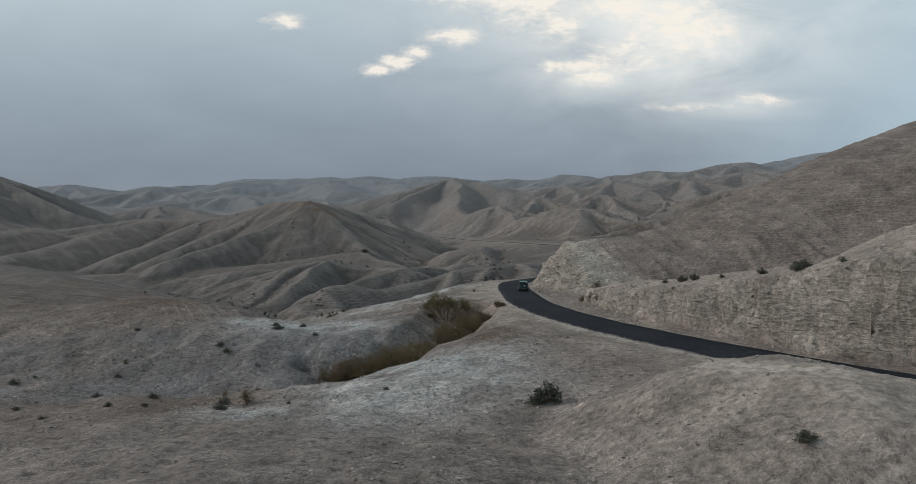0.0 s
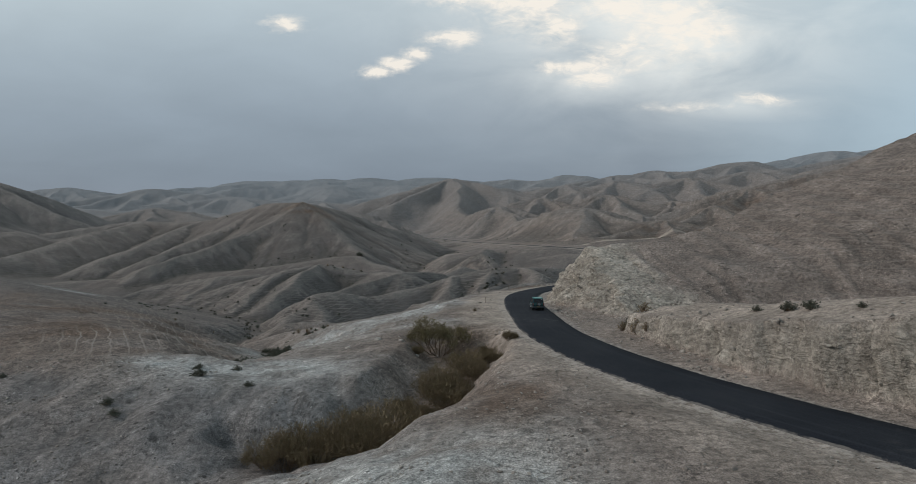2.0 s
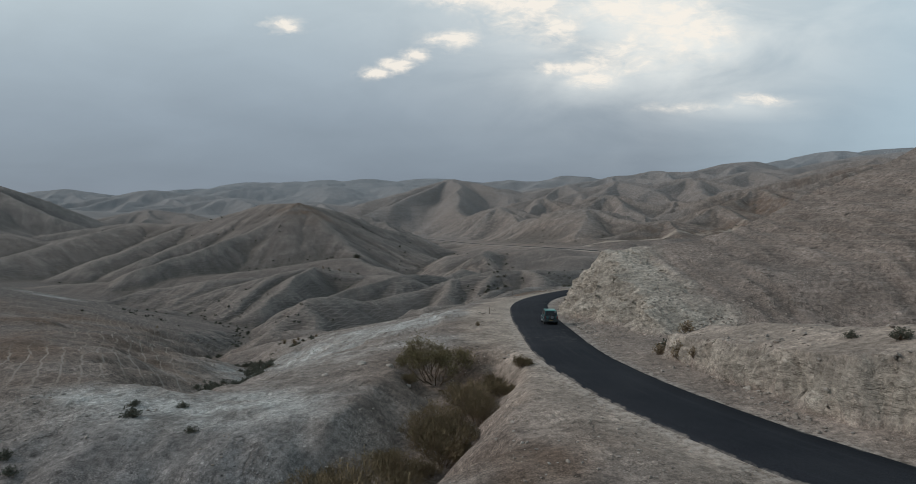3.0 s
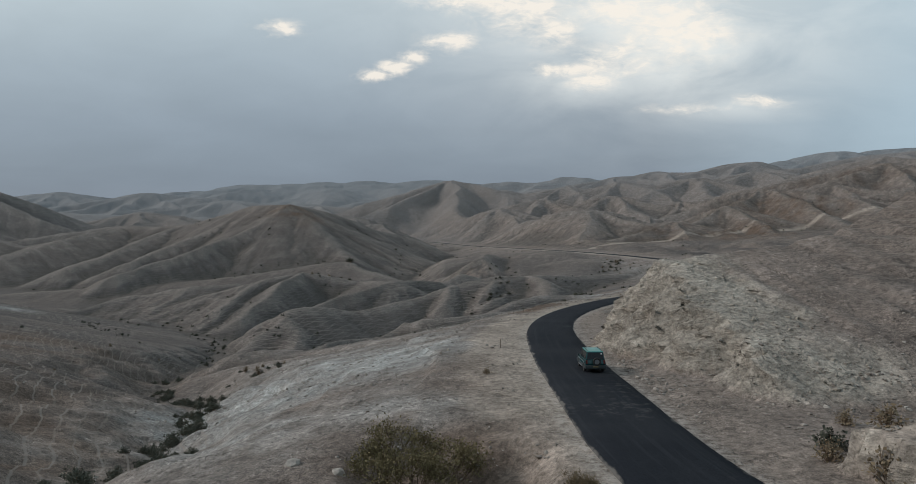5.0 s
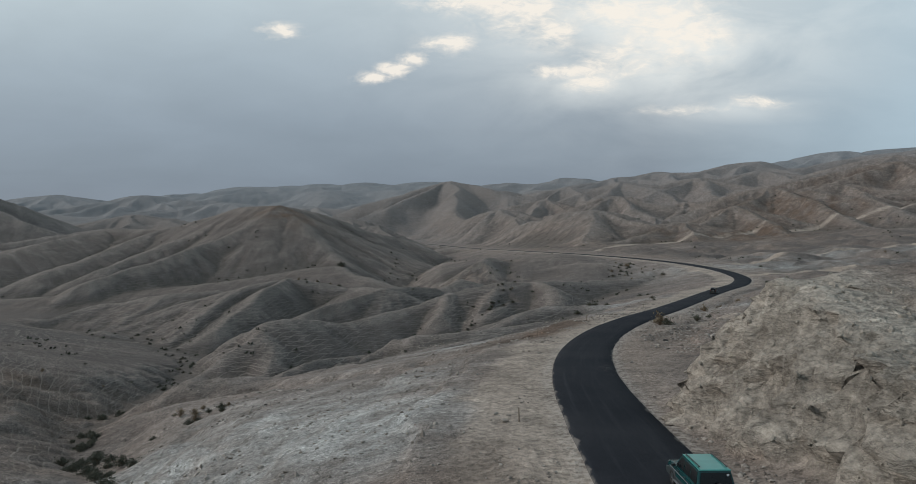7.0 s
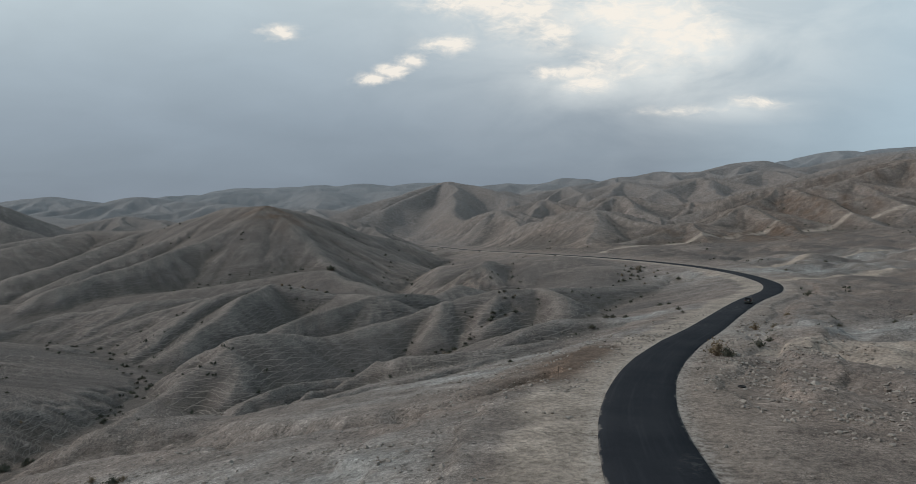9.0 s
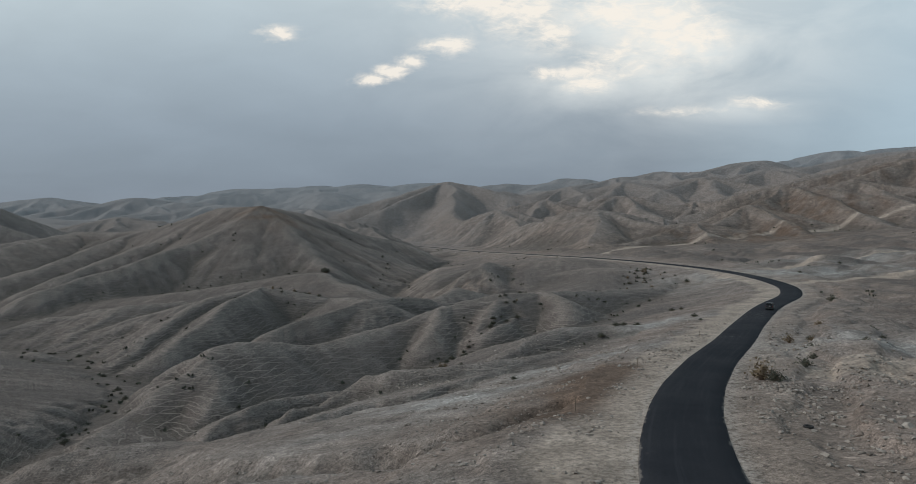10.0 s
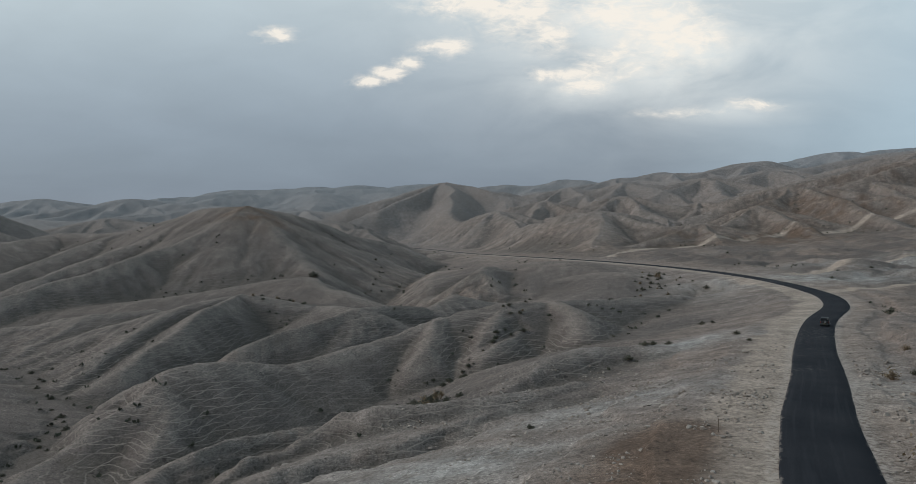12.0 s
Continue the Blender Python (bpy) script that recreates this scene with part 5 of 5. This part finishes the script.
def grow(rnd, wood, tips, at, d, length, r, depth, spread, sides=5):
    """A limb that bends and forks; its tips are collected for leaves."""
    p, steps = at, 3
    for i in range(steps):
        d = (d + Vector((rnd.gauss(0, 0.14), rnd.gauss(0, 0.14), rnd.gauss(0.03, 0.08)))).normalized()
        q = p + d * length / steps
        tube(wood, p, q, r * (1 - 0.25 * i / steps), r * (1 - 0.25 * (i + 1) / steps), sides)
        p = q
        if depth <= 1:
            tips.append((p.copy(), d.copy()))
    if depth <= 0:
        return
    for _ in range(rnd.choice((2, 3, 3))):
        s = Vector((rnd.gauss(0, 1), rnd.gauss(0, 1), rnd.gauss(0.1, 0.5))).normalized()
        grow(rnd, wood, tips, p, (d + s * spread).normalized(), length * rnd.uniform(0.6, 0.82), r * 0.6, depth - 1, spread, max(3, sides - 1))


def build_tree(m, label):
    rnd = random.Random(5)
    tree = empty("acacia_tree", m, label, "tree")
    wood, tips = bmesh.new(), []
    for k in range(9):
        a = 0.7 * k + rnd.uniform(-0.3, 0.3)
        lean = rnd.uniform(0.6, 2.1)
        grow(rnd, wood, tips, Vector((0.2 * math.cos(a), 0.2 * math.sin(a), -0.3)), Vector((lean * math.cos(a), lean * math.sin(a), 1)).normalized(), rnd.uniform(1.35, 1.75), 0.09, 4, 0.62)
    part("trunk", wood, BARK, tree, smooth=True)
    crown = bmesh.new()
    for p, d in tips:
        if p.z < 0.7:
            continue
        for _ in range(7):
            q = p + Vector((rnd.gauss(0, 0.26), rnd.gauss(0, 0.26), rnd.gauss(0, 0.16)))
            leaf(crown, q, rnd.uniform(0.07, 0.16), rnd, d * 0.5)
    part("crown", crown, TREE_LEAF, tree)
    return tree


def build_tamarisk(seed, h, w):
    rnd = random.Random(seed)
    bush = empty("tamarisk_bush", Matrix(), "feathery olive-brown tamarisk bush with bare lower stems in a hollow", "bush", "tamarisk thicket")
    wood, tips = bmesh.new(), []
    for k in range(22):
        a, t = rnd.uniform(0, 6.28), rnd.uniform(0.1, 1.3)
        base = Vector((0.12 * w * math.cos(a) * rnd.random(), 0.12 * w * math.sin(a) * rnd.random(), -0.2))
        grow(rnd, wood, tips, base, Vector((t * math.cos(a), t * math.sin(a), 1)).normalized(), h * 0.34 * rnd.uniform(0.6, 1.25), 0.030, 3, 0.46, 4)
    part("branchwork", wood, TWIG, bush)
    leaves = bmesh.new()
    for p, d in tips:
        for _ in range(3):
            q = p + Vector((rnd.gauss(0, 0.15), rnd.gauss(0, 0.15), rnd.gauss(0, 0.15)))
            spray(leaves, q, rnd.uniform(0.12, 0.30), rnd, d)
    part("foliage", leaves, TAMARISK, bush)
    return bush


def build_shrub(seed, name, label, leafm, w=0.55, h=0.5, dense=300):
    """A low round desert shrub of twigs and small leaves."""
    rnd = random.Random(seed)
    bush = empty(name, Matrix(), label, "shrub", "desert shrubs")
    wood, leaves = bmesh.new(), bmesh.new()
    for k in range(46):
        a, t = rnd.uniform(0, 6.28), rnd.uniform(0.05, 1.35)
        d = Vector((math.sin(t) * math.cos(a) * w, math.sin(t) * math.sin(a) * w, math.cos(t) * h)) * rnd.uniform(0.7, 1.15)
        mid = d * 0.55 + Vector((rnd.gauss(0, 0.05), rnd.gauss(0, 0.05), 0.04))
        tube(wood, Vector((0, 0, -0.06)), mid, 0.012, 0.008, 3)
        tube(wood, mid, d, 0.008, 0.003, 3)
        for _ in range(dense // 46 + 1):
            s = rnd.uniform(0.45, 1.08)
            leaf(leaves, d * s + Vector((rnd.gauss(0, 0.07), rnd.gauss(0, 0.07), abs(rnd.gauss(0, 0.05)))), rnd.uniform(0.05, 0.12), rnd)
    part("branchwork", wood, TWIG, bush)
    part("foliage", leaves, leafm, bush)
    return bush


def ground_at(x, y, sink=0.05):
    return (x, y, height(x, y) - sink)


build_tree(pose(*ground_at(-1.6, 100.5), 0, 0, 40), "low spreading desert tree with thin olive crown beside the road")
rnd = random.Random(3)
thicket = [build_tamarisk(21, 3.4, 2.4), build_tamarisk(22, 2.8, 2.6), build_tamarisk(23, 2.2, 2.0)]
spots = ((4.2, 92, 2, 1.0), (2.2, 89, 0, 0.8), (0.5, 85.5, 0, 0.9), (-1.5, 82.5, 1, 1.0), (-3.0, 79.5, 0, 0.95), (-5.5, 77.5, 1, 1.1), (-8.0, 76.5, 0, 1.0), (-10.5, 75.8, 1, 1.1), (-13.0, 76.0, 0, 0.95), (-14.6, 76.8, 1, 0.9), (-6.5, 76.0, 1, 1.1), (-9.2, 77.6, 0, 1.0), (-3.2, 81.5, 0, 1.0), (-0.6, 84.0, 1, 1.0), (1.8, 90.8, 0, 0.9), (-1.2, 86.8, 0, 0.9), (-4.5, 83.0, 2, 1.1), (-7.5, 80.5, 0, 0.9),
         (-11.4, 77.0, 0, 0.9), (-0.5, 89.5, 1, 0.9), (1.0, 94, 2, 1.0), (3.6, 96.0, 2, 0.8), (-2.5, 87.0, 1, 0.85), (6.0, 95, 2, 0.7), (-4.0, 97.5, 2, 0.6))
used = set()
for x, y, kind, s in spots:
    s *= rnd.uniform(0.6, 1.3)
    m = pose(*ground_at(x, y, 0.15), 0, 0, rnd.uniform(0, 360)) @ Matrix.Scale(s, 4)
    if kind not in used:
        used.add(kind)
        thicket[kind].matrix_world = m
    else:
        b = copy_thing(thicket[kind], m)
        b.scale = (s, s, s)

green = build_shrub(31, "saltbush", "low rounded grey-green saltbush on bare ground", SHRUB_LEAF, 0.6, 0.55, 650)
dark = build_shrub(32, "desert_shrub", "small dark twiggy shrub on stony ground", SHRUB_LEAF, 0.52, 0.42, 480)
straw = build_shrub(33, "dry_grass_tuft", "dry straw-coloured grass tuft", DRY_LEAF, 0.45, 0.6, 260)
kinds = {"g": green, "d": dark, "s": straw}
fresh = {"g", "d", "s"}


def plant(kind, x, y, s, stretch=1.0):
    if abs(x - float(ROAD_X(np.array(y)))) < 6.5:
        return
    m = pose(*ground_at(x, y, 0.04 * s), 0, 0, rnd.uniform(0, 360))
    if kind in fresh:
        fresh.discard(kind)
        ob = kinds[kind]
        ob.matrix_world = m
    else:
        ob = copy_thing(kinds[kind], m)
    ob.scale = (s * stretch, s, s * rnd.uniform(0.85, 1.1))


# single shrubs that stand out
for row in (("g", 6.3, 45.2, 2.0), ("d", 5.4, 45.0, 1.3), ("g", -17.8, 48.5, 1.0), ("s", -16.8, 51.5, 1.6), ("d", -18.6, 51.3, 1.2), ("d", -24.5, 88.5, 1.6), ("d", -25.5, 91, 1.0),
            ("g", 13.6, 25.2, 0.9), ("d", 25.6, 80.5, 0.9), ("g", 26.6, 77.2, 1.2), ("g", 27.4, 75.6, 1.3), ("d", 29.2, 72.0, 0.8), ("g", 31.4, 67.2, 1.2), ("g", 33.4, 63.2, 1.7), ("g", 32.4, 62.4, 1.3), ("d", 34.5, 58.5, 0.8),
            ("s", 19.3, 94, 2.2), ("s", 20.5, 96, 2.0), ("s", 18.7, 97.5, 1.8), ("d", 20.0, 99.5, 2.0), ("s", 19.6, 91.5, 1.5), ("s", 35.9, 204.6, 3.0), ("d", 36.8, 203.5, 2.0), ("d", 34.6, 206.5, 1.4), ("s", 33.5, 201.5, 2.0),
            ("d", 108, 316, 3.2), ("d", 56, 231.5, 1.8), ("d", 45.5, 214, 2.0), ("d", 51, 222, 1.4), ("s", 57, 240, 2.2), ("s", 59.5, 238, 1.8), ("d", 62, 243, 1.5), ("d", 62, 228, 1.6), ("s", 74, 262, 2.0), ("d", 78, 252, 1.7),
            ("g", -74, 521, 5.5), ("g", 57, 689, 6.0), ("d", 37, 288, 2.2), ("d", 42, 294, 1.9), ("d", 44, 295, 1.9), ("d", 48, 297, 1.7), ("d", 62, 296, 1.9), ("d", 68, 331, 1.9), ("d", 71, 331, 1.7), ("s", 3, 122, 0.9), ("d", 12, 240, 1.2), ("s", 23, 103.5, 1.4)):
    plant(*row)
# along the stream beds, thick at their foot
for pts, share, spread in ((STREAMS[3][1:7], 0.75, 1.5), (STREAMS[3][6:], 0.16, 2.5), (STREAMS[5], 0.16, 3.0), (STREAMS[6], 0.10, 3.5), (STREAMS[4][:4], 0.5, 1.5)):
    for p, q in zip(pts[:-1], pts[1:]):
        d = math.hypot(q[0] - p[0], q[1] - p[1])
        for k in range(int(d * share)):
            t = rnd.random()
            x, y = p[0] + t * (q[0] - p[0]) + rnd.gauss(0, spread), p[1] + t * (q[1] - p[1]) + rnd.gauss(0, spread)
            plant(rnd.choice("ddg"), x, y, rnd.uniform(0.8, 2.4))
# loose groups
for cx, cy, sx, sy, count, lo, hi in ((-36, 187, 4, 3, 12, 0.8, 1.8), (98, 452, 8, 14, 26, 1.2, 2.8), (70, 424, 8, 5, 8, 1.0, 2.2), (-70, 436, 7, 4, 14, 1.2, 2.2), (-2, 290, 2.5, 6, 14, 1.6, 3.0), (22, 368, 3, 7, 9, 1.0, 2.0), (90, 250, 20, 22, 10, 0.5, 1.2),
                                     (-45, 75, 16, 12, 22, 0.5, 1.3), (-20, 60, 14, 12, 12, 0.4, 0.9), (190, 440, 40, 40, 14, 1.0, 2.2), (-90, 220, 25, 30, 12, 0.5, 1.2)):
    for k in range(count):
        plant(rnd.choice("ddds"), rnd.gauss(cx, sx), rnd.gauss(cy, sy), rnd.uniform(lo, hi))


def scatter_far_shrubs():
    """Clumps too far off to tell apart."""
    r = random.Random(9)
    bm = bmesh.new()
    n = 0
    while n < 900:
        y = r.uniform(260, 900)
        x = r.uniform(-0.62, 0.75) * (y - 40)
        if abs(x - float(ROAD_X(np.array(y)))) < 9 or dip(x, y) < 0.25 + 0.6 * r.random() and noise.noise((x / 45, y / 45, 4)) < 0.42:
            continue
        n += 1
        z, s = height(x, y), r.uniform(0.3, 0.8) * (1 + y / 900)
        for k in range(5):
            leaf(bm, Vector((x + r.gauss(0, 0.3 * s), y + r.gauss(0, 0.3 * s), z)), s, r, Vector((r.gauss(0, 0.5), r.gauss(0, 0.5), 1.0)))
    ob = part("far_shrubs", bm, SHRUB_LEAF)
    tagged(ob, "scattered small dark shrubs dotting the distant slopes", "shrubs", kind="stuff")


scatter_far_shrubs()


# ---- stones and small things ----
def stone_material():
    m, nt, p = material("stone", 0.95)
    geo = nt.nodes.new("ShaderNodeNewGeometry")
    n = noise_tex(nt, geo.outputs["Position"], 5.0, 5, 0.6)
    col = mix_color(nt, geo.outputs["Random Per Island"], (0.15, 0.125, 0.105), (0.30, 0.27, 0.235))
    nt.links.new(mix_color(nt, 1.0, col, ramp(nt, n, [(0.3, 0.75), (0.7, 1.2)]), "MULTIPLY"), p.inputs["Base Color"])
    return m


STONE = stone_material()


def scatter_stones():
    bm = bmesh.new()
    bmesh.ops.create_icosphere(bm, subdivisions=1, radius=1)
    base = np.array([v.co[:] for v in bm.verts])
    tri = np.array([[v.index for v in f.verts] for f in bm.faces])
    bm.free()
    r = np.random.RandomState(4)
    vs, fs, count = [], [], 0
    for cx, cy, sx, sy, k, lo, hi in ((10, 36, 14, 12, 900, 0.03, 0.13), (6, 73, 4, 7, 260, 0.03, 0.14), (34, 205, 3, 22, 700, 0.06, 0.28), (-25, 55, 18, 12, 1500, 0.04, 0.16), (-40, 80, 16, 12, 900, 0.04, 0.18), (20, 80, 1.2, 14, 300, 0.04, 0.20), (15.6, 122, 0.5, 12, 400, 0.04, 0.22), (-4, 130, 6, 22, 700, 0.03, 0.16),
                                      (-15, 170, 18, 26, 900, 0.05, 0.28), (12, 205, 8, 22, 700, 0.05, 0.25), (38, 195, 8, 20, 1500, 0.05, 0.30), (50, 225, 14, 22, 1000, 0.06, 0.35), (20, 260, 26, 18, 700, 0.08, 0.35), (36, 85, 9, 14, 500, 0.05, 0.25), (26, 112, 7, 4, 500, 0.04, 0.18)):
        mx, my = cx, cy
        for i in range(int(1.7 * k)):
            if i % 14 == 0:
                mx, my = r.normal(cx, sx), r.normal(cy, sy)
            x, y = r.normal(mx, 0.9), r.normal(my, 0.9)
            if abs(x - float(ROAD_X(np.array(y)))) < 4.4 * math.hypot(1, 0.6 if 180 < y < 330 or y < 70 else 0.1):
                continue
            s = lo + (hi - lo) * r.rand() ** 3
            v = base * (1 + 0.28 * r.randn(len(base), 1)) * s * np.array([1, r.uniform(0.6, 1), r.uniform(0.4, 0.8)])
            a = r.uniform(0, 6.28)
            v = np.stack([v[:, 0] * math.cos(a) - v[:, 1] * math.sin(a), v[:, 0] * math.sin(a) + v[:, 1] * math.cos(a), v[:, 2]], 1)
            vs.append(v + [x, y, height(x, y) + 0.15 * s])
            fs.append(tri + count)
            count += len(base)
    m = bpy.data.meshes.new("loose_stones")
    m.from_pydata(np.concatenate(vs).tolist(), [], np.concatenate(fs).tolist())
    m.materials.append(STONE)
    tagged(new("loose_stones", m), "loose pale limestone pebbles and rubble", "stones", kind="stuff")


scatter_stones()


def scatter_cliff_blocks():
    """Angular lumps that break out of the cut faces."""
    bm = bmesh.new()
    bmesh.ops.create_icosphere(bm, subdivisions=1, radius=1)
    base = np.array([v.co[:] for v in bm.verts])
    tri = np.array([[v.index for v in f.verts] for f in bm.faces])
    bm.free()
    r = np.random.RandomState(14)
    pts = cliff_points[r.choice(len(cliff_points), min(1800, len(cliff_points)), replace=False)]
    vs, fs, count = [], [], 0
    for p in pts:
        s = 0.03 + 0.16 * r.rand() ** 5
        v = base * (1 + 0.42 * r.uniform(-1, 1, (len(base), 1))) * s * r.uniform(0.6, 1.5, 3)
        a, b = r.uniform(0, 6.28), r.uniform(-0.6, 0.6)
        v = np.stack([v[:, 0] * math.cos(a) - v[:, 1] * math.sin(a), v[:, 0] * math.sin(a) + v[:, 1] * math.cos(a), v[:, 2]], 1)
        v = np.stack([v[:, 0] * math.cos(b) - v[:, 2] * math.sin(b), v[:, 1], v[:, 0] * math.sin(b) + v[:, 2] * math.cos(b)], 1)
        vs.append(v + p + r.normal(0, 0.03, 3))
        fs.append(tri + count)
        count += len(base)
    m = bpy.data.meshes.new("cliff_rubble")
    m.from_pydata(np.concatenate(vs).tolist(), [], np.concatenate(fs).tolist())
    mat, nt, p = material("cliff_lump", 0.95)
    geo = nt.nodes.new("ShaderNodeNewGeometry")
    n = noise_tex(nt, geo.outputs["Position"], 3.0, 5, 0.6)
    col = mix_color(nt, geo.outputs["Random Per Island"], (0.245, 0.215, 0.175), (0.310, 0.280, 0.236))
    nt.links.new(mix_color(nt, 1.0, col, ramp(nt, n, [(0.35, 0.8), (0.65, 1.15)]), "MULTIPLY"), p.inputs["Base Color"])
    m.materials.append(mat)
    tagged(new("cliff_rubble", m), "angular beige marl lumps breaking out of the cut bank", "rubble", kind="stuff")


scatter_cliff_blocks()


def build_boulder(x, y, s, seed):
    r = random.Random(seed)
    bm = bmesh.new()
    bmesh.ops.create_icosphere(bm, subdivisions=2, radius=s)
    for v in bm.verts:
        v.co *= 1 + 0.35 * noise.noise(v.co * 1.6 / s + Vector((seed, 0, 0)))
        v.co.z *= 0.75
    ob = part("boulder", bm, STONE)
    ob.matrix_world = pose(*ground_at(x, y, s * 0.2), r.uniform(-15, 15), r.uniform(-15, 15), r.uniform(0, 360))
    tagged(ob, "pale weathered limestone boulder on the ground", "boulder", "boulders")


for k, (x, y, s) in enumerate(((36, 182, 0.55), (24, 107, 0.25), (-9, 103, 0.5), (-6, 101, 0.4), (-12, 100, 0.35), (1, 95.5, 0.4), (38.5, 205, 0.5), (55, 205, 0.6), (58, 207, 0.45), (-4, 97, 0.3), (20.7, 84, 0.4))):
    build_boulder(x, y, s, k + 1)

WOOD = plain("weathered_wood", (0.13, 0.10, 0.075), 0.9, 0, 0.25, 9.0)


def build_stake(x, y, h):
    bm = bmesh.new()
    tube(bm, Vector((0, 0, -0.2)), Vector((0.03, 0.02, h)), 0.045, 0.035, 6)
    bmesh.ops.holes_fill(bm, edges=bm.edges)
    ob = part("wooden_stake", bm, WOOD)
    ob.matrix_world = pose(*ground_at(x, y, 0), rnd.uniform(-4, 4), rnd.uniform(-4, 4), 0)
    tagged(ob, "thin weathered wooden marker stake in the verge", "stake", "marker stakes")


for x, y, h in ((13.4, 193, 1.3), (25.5, 216, 1.2), (5.3, 138, 1.0), (46, 250, 1.1)):
    build_stake(x, y, h)

bm = bmesh.new()
n = 20
rings = [[bm.verts.new(((0.30 + 0.09 * math.cos(b)) * math.cos(a), (0.30 + 0.09 * math.cos(b)) * math.sin(a), 0.09 * math.sin(b) + 0.08)) for b in [2 * math.pi * i / 8 for i in range(8)]] for a in [2 * math.pi * k / n for k in range(n)]]
for k in range(n):
    for i in range(8):
        bm.faces.new((rings[k][i], rings[(k + 1) % n][i], rings[(k + 1) % n][(i + 1) % 8], rings[k][(i + 1) % 8]))
tyre = part("old_tyre", bm, RUBBER, smooth=True)
tyre.matrix_world = pose(*ground_at(30.8, 186, 0))
tagged(tyre, "discarded black car tyre lying beside the road", "tyre")
